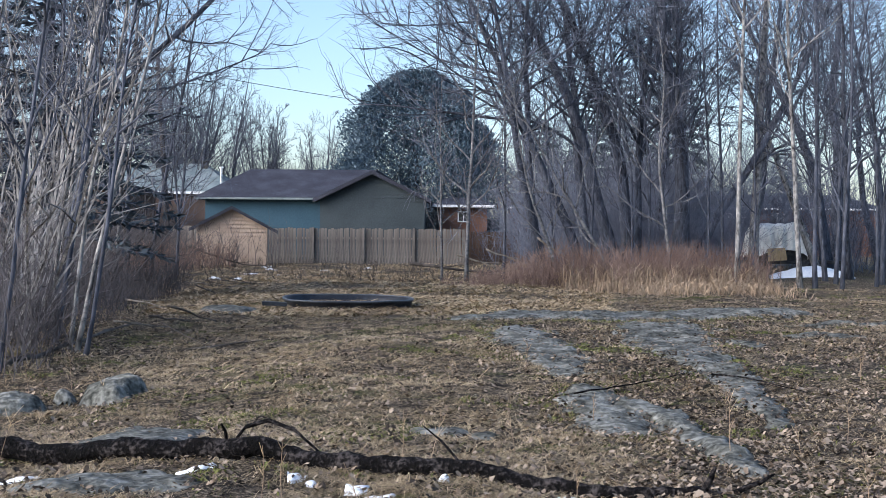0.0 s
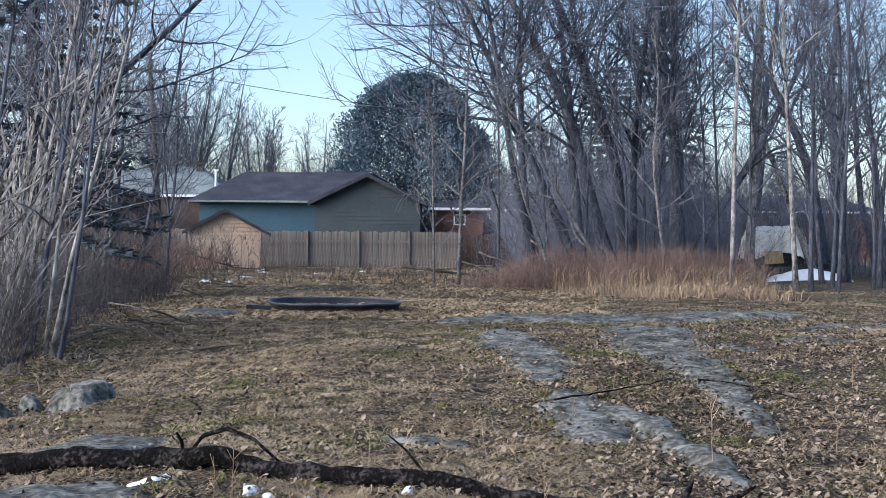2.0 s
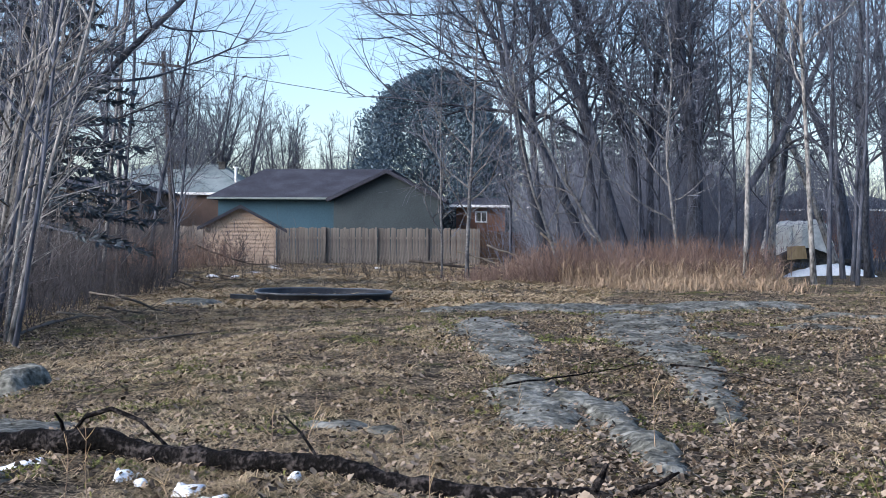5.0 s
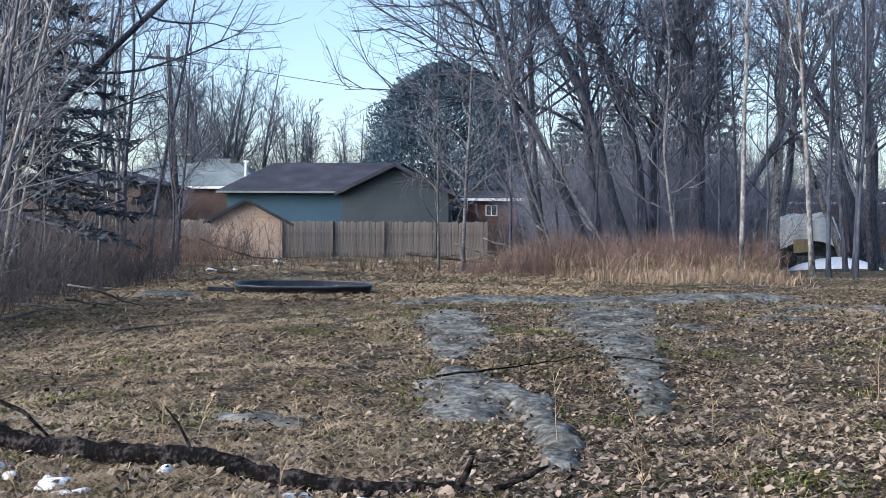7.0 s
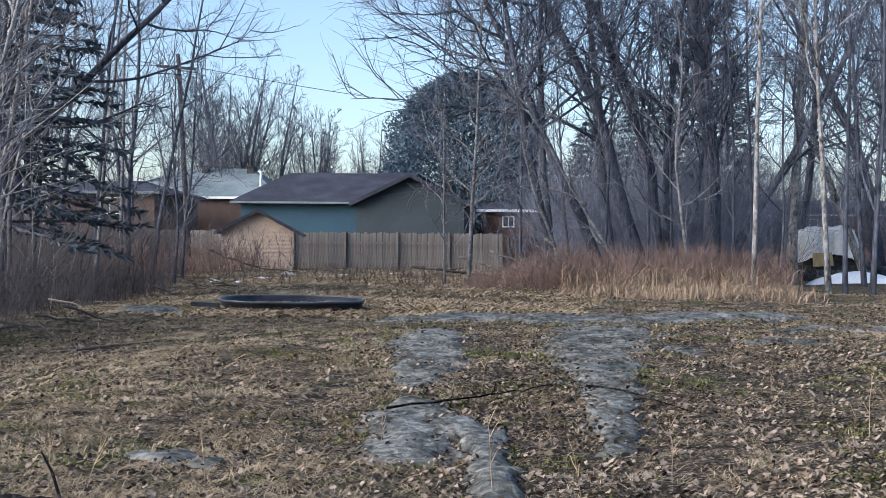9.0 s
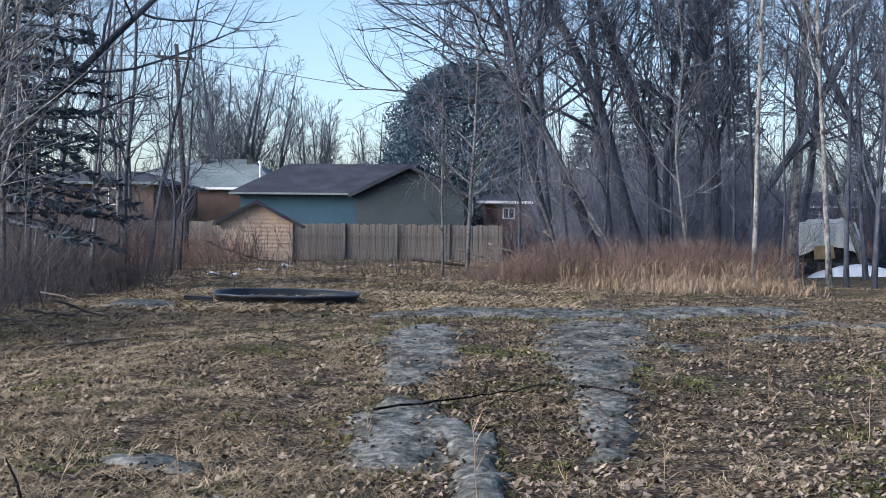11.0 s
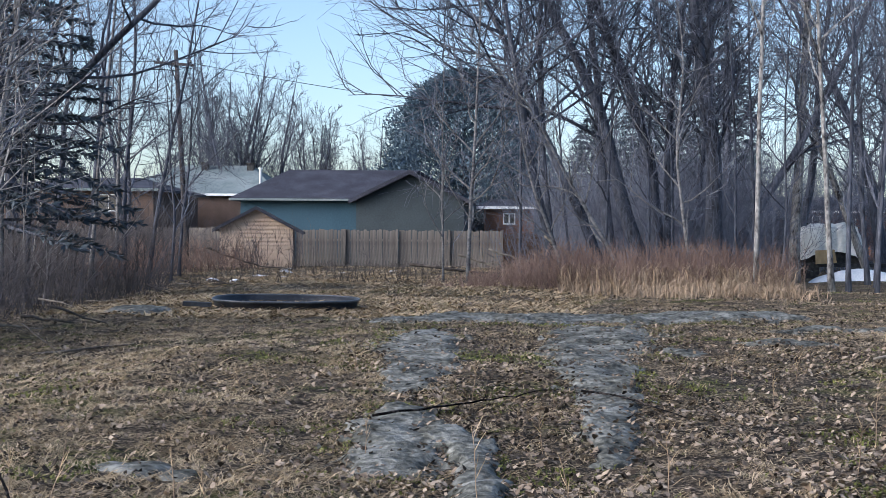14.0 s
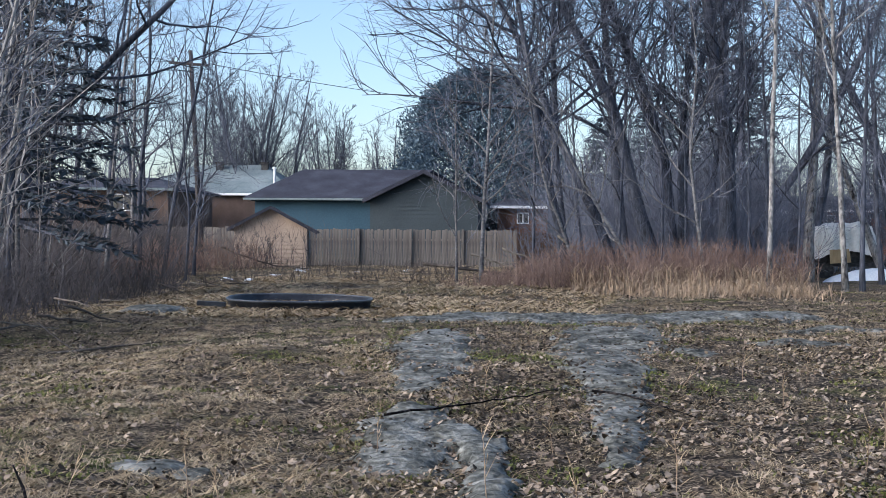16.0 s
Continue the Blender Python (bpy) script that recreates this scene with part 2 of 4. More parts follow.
# ---------------------------------------------------------------- builders
class Shape:
    """Collects tubes, quads and boxes for one mesh."""

    def __init__(self):
        self.v, self.f = [], []

    def tube(self, pts, rad, sides=5, cap=True):
        pts = np.asarray(pts, float)
        n = len(pts)
        axis = pts[-1] - pts[0]
        axis = axis / (np.linalg.norm(axis) + 1e-9)
        ref = np.array((1.0, 0, 0)) if abs(axis[0]) < 0.8 else np.array((0, 1.0, 0))
        a = np.cross(axis, ref)
        a /= np.linalg.norm(a)
        b = np.cross(axis, a)
        ang = np.arange(sides) * (2 * math.pi / sides)
        ring = np.cos(ang)[:, None] * a + np.sin(ang)[:, None] * b
        base = len(self.v)
        rad = np.broadcast_to(rad, (n,))
        self.v.extend((pts[:, None] + ring[None] * rad[:, None, None]).reshape(-1, 3).tolist())
        for i in range(n - 1):
            for k in range(sides):
                p, q = base + i * sides + k, base + i * sides + (k + 1) % sides
                self.f.append((p, q, q + sides, p + sides))
        if cap:
            self.f.append(tuple(base + k for k in reversed(range(sides))))
            self.f.append(tuple(base + (n - 1) * sides + k for k in range(sides)))
        return self

    def quad(self, *ps):
        base = len(self.v)
        self.v.extend([tuple(p) for p in ps])
        self.f.append(tuple(range(base, base + len(ps))))
        return self

    def box(self, x0, y0, z0, x1, y1, z1):
        base = len(self.v)
        self.v.extend([(x, y, z) for z in (z0, z1) for x, y in ((x0, y0), (x1, y0), (x1, y1), (x0, y1))])
        for q in ((3, 2, 1, 0), (4, 5, 6, 7), (0, 1, 5, 4), (1, 2, 6, 5), (2, 3, 7, 6), (3, 0, 4, 7)):
            self.f.append(tuple(base + i for i in q))
        return self

    def prism(self, poly, thick):
        """A flat polygon of 3D corners, thickened along thick (a vector)."""
        n, base, t = len(poly), len(self.v), Vector(thick)
        self.v.extend([tuple(Vector(p)) for p in poly] + [tuple(Vector(p) + t) for p in poly])
        self.f.append(tuple(base + i for i in reversed(range(n))))
        self.f.append(tuple(base + n + i for i in range(n)))
        for i in range(n):
            j = (i + 1) % n
            self.f.append((base + i, base + j, base + n + j, base + n + i))
        return self

    def mesh(self, name, material, smooth=False):
        me = bpy.data.meshes.new(name)
        me.from_pydata(self.v, [], self.f)
        me.materials.append(material)
        if smooth:
            me.polygons.foreach_set("use_smooth", [True] * len(me.polygons))
        return me


def part(name, shape, material, parent, label="", smooth=False):
    ob = new(name, shape.mesh(name, material, smooth))
    ob.parent = parent
    return tagged(ob, label) if label else ob


def thing(name, label, category, m=None, group="", kind=""):
    ob = new(name)
    ob.empty_display_size = 0.2
    if m is not None:
        ob.matrix_world = m
    return tagged(ob, label, category, group, kind)


def single(name, shape, material, label, category, m=None, group="", kind="", smooth=False):
    ob = new(name, shape.mesh(name, material, smooth))
    if m is not None:
        ob.matrix_world = m
    return tagged(ob, label, category, group, kind)


def step(a, b, x):
    t = np.clip((x - a) / (b - a), 0, 1)
    return t * t * (3 - 2 * t)


def gz(x, y):
    """Height of the ground."""
    z = 0.20 * step(6.5, 16.0, y) - 0.10 * step(30, 50, y)
    z -= 0.30 * step(0.6, 3.8, -x) * step(5, 12, y) * (1 - step(15, 21, y))
    z -= 0.35 * step(4.2, 8.0, -x) * step(12, 20, y) * (1 - step(30, 45, y))
    near = 1 - step(60, 90, abs(y) + abs(x))
    if near > 0:
        z += near * (0.026 * noise.noise((x * 3.1, y * 2.3, 6.2)) + 0.016 * noise.noise((x * 7.5, y * 6.0, 1.2)))
        z += near * (0.10 * noise.noise((x * 0.35, y * 0.35, 3.1)) + 0.045 * noise.noise((x * 1.3, y * 1.3, 8.4)))
    return float(z)


# ---------------------------------------------------------------- ground
def spaced(lo, hi, cell, far):
    c = list(np.arange(lo, hi + 1e-6, cell))
    s, a, b = cell, [], []
    while not a or (a[-1] > lo - far):
        s *= 1.3
        a.append((a[-1] if a else lo) - s)
        b.append((b[-1] if b else hi) + s)
    return a[::-1] + c + b


def build_ground():
    xs, ys = spaced(-6.5, 8.5, 0.065, 900), spaced(5.0, 24.0, 0.065, 900)
    s = Shape()
    s.v = [(x, y, gz(x, y)) for y in ys for x in xs]
    w = len(xs)
    s.f = [(j * w + i, j * w + i + 1, (j + 1) * w + i + 1, (j + 1) * w + i) for j in range(len(ys) - 1) for i in range(w - 1)]
    return single("ground", s, M_GROUND, "uneven ground of matted dead grass, moss and leaf litter", "ground", kind="structure", smooth=True)


build_ground()

# Flat granite outcrops: centre, half sizes, turn, height
SLABS = [(-3.75, 21.4, 0.5, 1.3, 10, 0.08), (-2.32, 9.35, 0.48, 0.85, -12, 0.06), (-2.05, 7.5, 0.5, 0.42, 0, 0.05), (0.02, 9.55, 0.22, 0.30, 20, 0.03), (0.32, 9.3, 0.13, 0.16, 0, 0.03),
         (3.9, 15.6, 0.25, 0.3, 0, 0.03), (5.2, 16.4, 0.6, 0.2, 8, 0.03)]
# Long bedrock ribs: a centre line of (x, y, half width), and the height
RIBS = [
    ([(1.10, 17.5, 0.30), (1.08, 15.6, 0.40), (1.28, 13.7, 0.33), (1.30, 12.5, 0.20)], 0.025),
    ([(1.32, 11.3, 0.20), (1.46, 10.5, 0.36), (1.42, 9.7, 0.26)], 0.035),
    ([(1.66, 10.75, 0.20), (1.88, 10.2, 0.15), (2.00, 9.3, 0.13), (2.04, 8.5, 0.12), (2.00, 7.7, 0.09)], 0.05),
    ([(3.15, 17.8, 0.62), (3.02, 16.0, 0.52), (2.84, 14.0, 0.36), (2.86, 12.5, 0.27), (2.84, 11.2, 0.19), (2.78, 9.9, 0.11)], 0.025),
    ([(0.5, 19.0, 0.30), (1.6, 19.7, 0.70), (3.3, 20.3, 0.85), (5.0, 20.9, 0.70), (6.2, 21.7, 0.35)], 0.05),
    ([(5.3, 18.1, 0.12), (6.4, 18.5, 0.24), (7.3, 18.9, 0.18)], 0.04),
]


def rib_distance(rib, x, y):
    """Distance from a rib's centre line over its half width there."""
    best = 9.0
    for (ax, ay, aw), (bx, by, bw) in zip(rib, rib[1:]):
        dx, dy = bx - ax, by - ay
        t = min(1.0, max(0.0, ((x - ax) * dx + (y - ay) * dy) / (dx * dx + dy * dy)))
        best = min(best, math.hypot(x - ax - t * dx, y - ay - t * dy) / (aw + (bw - aw) * t))
    return best


def on_slab(x, y):
    for cx, cy, rx, ry, a, h in SLABS:
        c, s = math.cos(radians(a)), math.sin(radians(a))
        u, v = (c * (x - cx) + s * (y - cy)) / rx, (-s * (x - cx) + c * (y - cy)) / ry
        if u * u + v * v < 0.72:
            return True
    return any(rib_distance(rib, x, y) < 0.75 + 0.4 * noise.noise((x * 2.3, y * 2.3, 40 + n)) for n, (rib, h) in enumerate(RIBS))


def rib_mesh(rib, h, seed):
    """A long low outcrop with stepped, pitted top and a broken rim that dips under the grass."""
    s, cell = Shape(), 0.045
    lo = [min(p[k] - 1.9 * p[2] for p in rib) for k in (0, 1)]
    hi = [max(p[k] + 1.9 * p[2] for p in rib) for k in (0, 1)]
    index = {}
    for j in range(int((hi[1] - lo[1]) / cell) + 1):
        for i in range(int((hi[0] - lo[0]) / cell) + 1):
            x, y = lo[0] + i * cell, lo[1] + j * cell
            r = rib_distance(rib, x, y)
            if r > 2.2:
                continue
            r *= 1 - 0.40 * noise.noise((x * 2.3, y * 2.3, seed)) + 0.45 * noise.noise((x * 6, y * 4, seed)) + 0.45 * noise.noise((x * 16, y * 10, seed))
            if r > 1.7:
                continue
            top = h * (1 - r ** 4) if r < 1 else -0.13 * (r - 1)
            ledge = noise.noise((x * 1.4 + 0.5 * y, y * 3.2, seed))
            top += 0.35 * h * (1 if ledge > 0.12 else -0.6 if ledge < -0.2 else 0) + 0.014 * noise.noise((x * 4, y * 6, seed)) + 0.008 * noise.noise((x * 13, y * 15, seed))
            index[i, j] = len(s.v)
            s.v.append((x, y, gz(x, y) + top + 0.004))
    for (i, j), k in index.items():
        q = (index.get((i + 1, j)), index.get((i + 1, j + 1)), index.get((i, j + 1)))
        if None not in q:
            s.f.append((k, *q))
    return s


def slab_mesh(cx, cy, rx, ry, a, h, seed, cell=0.0, rough=1.0):
    """A low rock whose rim dips under the ground."""
    s = Shape()
    c, sn = math.cos(radians(a)), math.sin(radians(a))
    cell = cell or max(0.03, min(0.09, math.sqrt(rx * ry) / 14))
    nu, nv = int(rx * 1.5 / cell), int(ry * 1.5 / cell)
    index = {}
    for j in range(-nv, nv + 1):
        for i in range(-nu, nu + 1):
            u, v = i * cell, j * cell
            x, y = cx + c * u - sn * v, cy + sn * u + c * v
            r = math.hypot(u / rx, v / ry) * (1 + 0.30 * noise.noise((u / rx * 1.3 + seed, v / ry * 1.3, seed * 0.7)) + 0.22 * noise.noise((x * 2.3, y * 2.3, seed)) + (0.12 if rough == 1 else 0.5) * noise.noise((x * 7, y * 7, seed)) + (0.0 if rough == 1 else 0.5) * noise.noise((x * 23, y * 23, seed)))
            if r > 1.25:
                continue
            top = h * (1 - r ** 4) if r < 1 else -0.12 * (r - 1)
            top += 0.35 * h * noise.noise((x * 2.2, y * 2.2, seed)) + rough * (0.016 * noise.noise((x * 5, y * 5, seed)) + 0.010 * noise.noise((x * 14, y * 14, seed)))
            index[i, j] = len(s.v)
            s.v.append((x, y, gz(x, y) + top - 0.004))
    for (i, j), k in index.items():
        q = (index.get((i + 1, j)), index.get((i + 1, j + 1)), index.get((i, j + 1)))
        if None not in q:
            s.f.append((k, *q))
    return s


for n, sl in enumerate(SLABS):
    single("granite_outcrop", slab_mesh(*sl, seed=n * 3.7 + 1), M_ROCK, "flat grey granite bedrock showing through dead grass", "rock",
           group="granite outcrops", smooth=True)
for n, (rib, h) in enumerate(RIBS):
    single("granite_outcrop", rib_mesh(rib, h, 40 + n), M_ROCK, "long rib of grey pitted granite with grass over its rim", "rock", group="granite outcrops", smooth=True)
for n, (bx, by, rx, ry, h) in enumerate([(-3.35, 12.35, 0.31, 0.36, 0.23), (-4.15, 11.75, 0.34, 0.34, 0.16), (-3.78, 12.2, 0.10, 0.12, 0.12)]):
    single("boulder", slab_mesh(bx, by, rx, ry, 20 * n, h, n * 5.1 + 40), M_ROCK, "rounded grey boulder half sunk in dead grass", "rock",
           group="boulders", smooth=True)


# ---------------------------------------------------------------- trees
def curve(rng, p, d, length, n, bend, up=0.0):
    """Points of a wandering branch."""
    pts, d = [np.array(p, float)], np.array(d, float)
    for i in range(n):
        d = d + rng.normal(0, bend, 3) + np.array((0, 0, up))
        d /= np.linalg.norm(d)
        pts.append(pts[-1] + d * length / n)
    return np.array(pts)


def along(pts, t):
    x = t * (len(pts) - 1)
    i = min(int(x), len(pts) - 2)
    return pts[i] + (pts[i + 1] - pts[i]) * (x - i), pts[i + 1] - pts[i]


def side_dir(rng, axis, angle, az=None):
    axis = axis / np.linalg.norm(axis)
    ref = np.array((0, 0, 1.0)) if abs(axis[2]) < 0.9 else np.array((1.0, 0, 0))
    a = np.cross(axis, ref)
    a /= np.linalg.norm(a)
    b = np.cross(axis, a)
    az = rng.uniform(0, 2 * math.pi) if az is None else az
    return math.cos(angle) * axis + math.sin(angle) * (math.cos(az) * a + math.sin(az) * b)


def bare_tree(rng, height, r0, lean=(0, 0), stems=1, first=0.3, limbs=14, subs=7, twigs=5, reach=0.38, rise=50, twig_r=0.007, wander=0.05, droop=0.05):
    """Trunks, single limbs and twigs of a leafless broadleaf tree, as shapes."""
    trunk, limb, twig = [], [], Shape()
    for s in range(stems):
        az = 2 * math.pi * s / stems + rng.uniform(-0.4, 0.4)
        off = 0.0 if stems == 1 else r0 * 1.1
        tilt = np.array((lean[0] + (0 if stems == 1 else 0.16 * math.cos(az)), lean[1] + (0 if stems == 1 else 0.16 * math.sin(az)), 1.0))
        h = height * (1 if s == 0 else rng.uniform(0.75, 1.0))
        tp = curve(rng, (off * math.cos(az), off * math.sin(az), -0.15), tilt / np.linalg.norm(tilt), h, 12, wander)
        rr = r0 * np.linspace(1, 0.0, 13) ** 0.75 * 0.93 + 0.07 * r0
        rr[0] *= 1.35
        trunk.append(Shape().tube(tp, rr, 9))
        for k in range(limbs):
            t = first + (0.97 - first) * (k + rng.uniform(0, 0.8)) / limbs
            p, ax = along(tp, t)
            ln = height * reach * (1.05 - 0.75 * (t - first) / (1 - first)) * rng.uniform(0.65, 1.15)
            d = side_dir(rng, ax, radians(90 - rise + rng.uniform(-14, 14)), k * 2.4 + rng.uniform(-0.5, 0.5))
            lp = curve(rng, p, d, ln, 7, 0.13, droop)
            lr = min(r0 * (1 - t) * 0.5 + 0.008, 0.005 + ln * 0.009)
            lb = Shape().tube(lp, lr * np.linspace(1, 0.18, 8), 5, False)
            limb.append(lb)
            for j in range(subs):
                u = 0.18 + 0.82 * (j + rng.uniform(0, 0.9)) / subs
                p2, ax2 = along(lp, min(u, 0.99))
                l2 = ln * rng.uniform(0.25, 0.55) * (1.15 - 0.5 * u)
                sp = curve(rng, p2, side_dir(rng, ax2, radians(rng.uniform(25, 60))), l2, 4, 0.16, droop + 0.02)
                lb.tube(sp, max(twig_r * 1.3, lr * 0.4) * np.linspace(1, 0.4, 5), 3, False)
                for i in range(twigs):
                    w = 0.12 + 0.88 * (i + rng.uniform(0, 0.9)) / twigs
                    p3, ax3 = along(sp, min(w, 0.99))
                    wp = curve(rng, p3, side_dir(rng, ax3, radians(rng.uniform(20, 55))), l2 * rng.uniform(0.3, 0.65), 2, 0.2, droop + 0.03)
                    twig.tube(wp, twig_r * np.linspace(1, 0.45, 3), 3, False)
    return trunk, limb, twig


def tree_thing(name, label, rng, x, y, bark, twig_mat, turn=0.0, group="", joined=False, **kw):
    tr, li, tw = bare_tree(rng, **kw)
    ob = thing(name, label, "tree", pose(x, y, gz(x, y), 0, 0, turn), group)
    for s in tr:
        part("trunk", s, bark, ob, smooth=True)
    if joined:
        one = Shape()
        for s in li:
            k = len(one.v)
            one.v += s.v
            one.f += [tuple(i + k for i in f) for f in s.f]
        tagged(part("limb_crown", one, M_BARK, ob), kind="stuff")
    else:
        for s in li:
            part("limb", s, bark, ob)
    tagged(part("twig_crown", tw, twig_mat, ob), kind="stuff")
    return ob


def conifer(name, label, rng, x, y, height, radius, base=0.12, dome=False, whorls=26, per=9, group="", size=0.16, density=1.0):
    ob = thing(name, label, "tree", pose(x, y, gz(x, y)), group)
    t = Shape().tube(curve(rng, (0, 0, -0.2), (0, 0, 1), height, 8, 0.01), np.linspace(height * 0.018 + 0.05, 0.02, 9), 8)
    part("trunk", t, M_BARK, ob, smooth=True)
    li, cr = Shape(), Shape()
    for w in range(whorls):
        u = w / (whorls - 1)
        z = height * (base + (0.985 - base) * u)
        prof = math.sqrt(max(0.0, 1 - (max(0, u - 0.25) / 0.78) ** 2)) if dome else (1 - u) ** 0.85 + 0.03
        for k in range(per):
            az = k * 2 * math.pi / per + w * 0.7 + rng.uniform(-0.25, 0.25)
            ln = radius * prof * rng.uniform(0.72, 1.12) + 0.15
            d = np.array((math.cos(az), math.sin(az), 0.35 * u - 0.12 + rng.uniform(-0.1, 0.12) + (0.35 if dome else 0)))
            bp = curve(rng, (0, 0, z), d / np.linalg.norm(d), ln, 4, 0.06, 0.03 if dome else -0.03)
            li.tube(bp, np.linspace(0.02 + ln * 0.008, 0.006, 5), 3, False)
            for i in range(int((8 + ln * 9) * density)):
                p, ax = along(bp, min(0.99, 0.15 + 0.85 * rng.uniform(0, 1) ** 0.75))
                sz = size * rng.uniform(0.6, 1.5)
                d2 = side_dir(rng, ax, radians(rng.uniform(20, 75)))
                d2[2] = d2[2] * 0.6 - 0.08
                q = p + d2 * sz * 1.7
                sid = np.cross(d2, rng.normal(0, 1, 3))
                sid = sid / (np.linalg.norm(sid) + 1e-6) * sz * (0.28 if dome else 0.22)
                mid = p + (q - p) * 0.45
                cr.quad(p, mid + sid, q, mid - sid)
    if dome:
        for _ in range(90000):
            u, az = rng.uniform(0, 1), rng.uniform(0, 2 * math.pi)
            lump = 1 + 0.36 * noise.noise((math.cos(az) * 2.2, math.sin(az) * 2.2, u * 6)) + 0.20 * noise.noise((math.cos(az) * 5, math.sin(az) * 5, u * 14))
            prof = math.sqrt(max(0.0, 1 - (max(0, u - 0.3) / 0.71) ** 2)) * (0.82 + 0.18 * min(1, u / 0.3))
            rr = radius * prof * lump * rng.uniform(0.4, 1.0) ** 0.5
            p = np.array((rr * math.cos(az), rr * math.sin(az), height * (0.03 + 0.95 * u) + rng.normal(0, 0.12)))
            d2 = np.array((math.cos(az), math.sin(az), 0.9)) + rng.normal(0, 0.5, 3)
            d2 /= np.linalg.norm(d2)
            sz = size * rng.uniform(0.7, 1.6)
            sid = np.cross(d2, rng.normal(0, 1, 3))
            sid = sid / (np.linalg.norm(sid) + 1e-6) * sz * 0.5
            cr.quad(p, p + d2 * sz * 0.7 + sid, p + d2 * sz * 1.5, p + d2 * sz * 0.7 - sid)
    tagged(part("branch_crown", li, M_BARK, ob), kind="stuff")
    tagged(part("foliage", cr, M_CEDAR if dome else M_NEEDLE, ob), kind="stuff")
    return ob


R = np.random.default_rng(7)
BIG = "leafless maple with dark leaning trunks and fine twigs"
# grove behind the brush on the far side of the clearing
MAPLES = [tree_thing("maple_tree", BIG, R, x, y, M_BARK, M_TWIG, group="maples of the grove", height=h, r0=r, lean=lean, stems=st, first=fi, limbs=19, subs=9, twigs=7, reach=re, rise=ri, wander=0.06, twig_r=0.0082)
          for x, y, h, r, lean, st, fi, re, ri in [
              (6.05, 41.0, 13.5, 0.26, (-0.32, 0.05), 1, 0.30, 0.46, 40), (5.0, 41.0, 13.0, 0.19, (-0.17, 0), 1, 0.30, 0.42, 45), (6.7, 43.0, 14.0, 0.25, (-0.13, 0), 1, 0.3, 0.40, 50),
              (8.05, 41.0, 14.5, 0.30, (-0.01, 0), 1, 0.26, 0.34, 48),
              (6.7, 42.0, 13.0, 0.15, (0.08, 0), 1, 0.3, 0.40, 50), (3.0, 38.0, 12.0, 0.14, (-0.10, 0), 1, 0.3, 0.45, 40), (7.6, 46.0, 13.0, 0.12, (0.02, 0), 2, 0.25, 0.36, 52),
              (12.0, 49.0, 14.0, 0.18, (0.22, 0), 1, 0.3, 0.40, 50), (8.3, 41.5, 13.5, 0.17, (0.36, 0), 1, 0.3, 0.40, 50), (4.6, 38.5, 12.5, 0.17, (-0.44, 0), 1, 0.34, 0.52, 30), 
              (8.5, 41.5, 13.5, 0.15, (-0.06, 0), 1, 0.28, 0.42, 46)]]
for n, (x, y, s) in enumerate([(10.5, 52, 1.0), (15.5, 49, 1.0), (17.5, 54, 1.0), (20.5, 57, 1.0), (13.2, 39.5, 0.8), (16.2, 44, 0.85), (18.6, 49, 0.9),
                               (-14.0, 40, 0.8), (-15.5, 46, 0.8), (-13.2, 49, 0.62), (-17.5, 50, 0.85)]):
    o = copy_thing(MAPLES[(1, 2, 3, 7, 9)[n % 5]], pose(x, y, gz(x, y), 0, 0, R.uniform(0, 360)))
    o.scale = (s, s, s)
tree_thing("aspen_tree", "slim pale-barked young tree with ascending bare branches", R, 0.68, 35.0, M_DULL, M_HAZY_TWIG, height=10.0, r0=0.058, first=0.14, limbs=24, subs=8, twigs=6, reach=0.33, rise=42, wander=0.015)
tree_thing("aspen_tree", "slim pale-barked young tree with ascending bare branches", R, -0.03, 35.6, M_DULL, M_HAZY_TWIG, height=6.5, r0=0.036, first=0.15, limbs=14, subs=5, twigs=4, reach=0.3, rise=48, wander=0.015)
for x, y, h, r, lean in [(7.5, 31.0, 13.0, 0.066, (-0.005, 0)), (10.7, 42.0, 16.0, 0.18, (0.025, 0)), (9.7, 33.0, 12.0, 0.075, (-0.03, 0)), (14.0, 45.0, 9.0, 0.15, (-0.40, 0))]:
    tree_thing("birch_tree", "pale white-grey birch trunk with dark marks and bare branches", R, x, y, M_PALE, M_TWIG, group="pale birches", height=h, r0=r, lean=lean, first=0.42, limbs=14, subs=7, twigs=6, reach=0.30, wander=0.012)
for x, y, h, r, lean in [(10.1, 33.0, 11.5, 0.064, (0.0, 0)), (10.5, 32.0, 11, 0.053, (0.01, 0)), (11.3, 35.0, 12, 0.060, (0.03, 0)), (11.8, 37.5, 12, 0.075, (-0.04, 0)), (8.8, 38.0, 12, 0.053, (-0.05, 0)),
                         (4.3, 36.0, 10, 0.045, (0.02, 0)), (5.4, 35.0, 10, 0.041, (0.06, 0)), (2.0, 40.0, 10, 0.053, (0.0, 0)), (6.3, 37.0, 11, 0.045, (0.0, 0)), (13.0, 36.0, 12, 0.075, (-0.02, 0)),
                         (7.9, 36.0, 11, 0.045, (-0.03, 0)), (9.0, 35.5, 10, 0.038, (0.05, 0)), (3.5, 37.0, 10, 0.038, (-0.1, 0)), (12.3, 34.5, 11, 0.053, (0.0, 0))]:
    tree_thing("sapling_tree", "slender dark bare young tree in the grove", R, x, y, M_BARK, M_TWIG, group="dark saplings", height=h, r0=r, lean=lean, first=0.15, limbs=14, subs=6, twigs=4, reach=0.25, wander=0.03, twig_r=0.006)
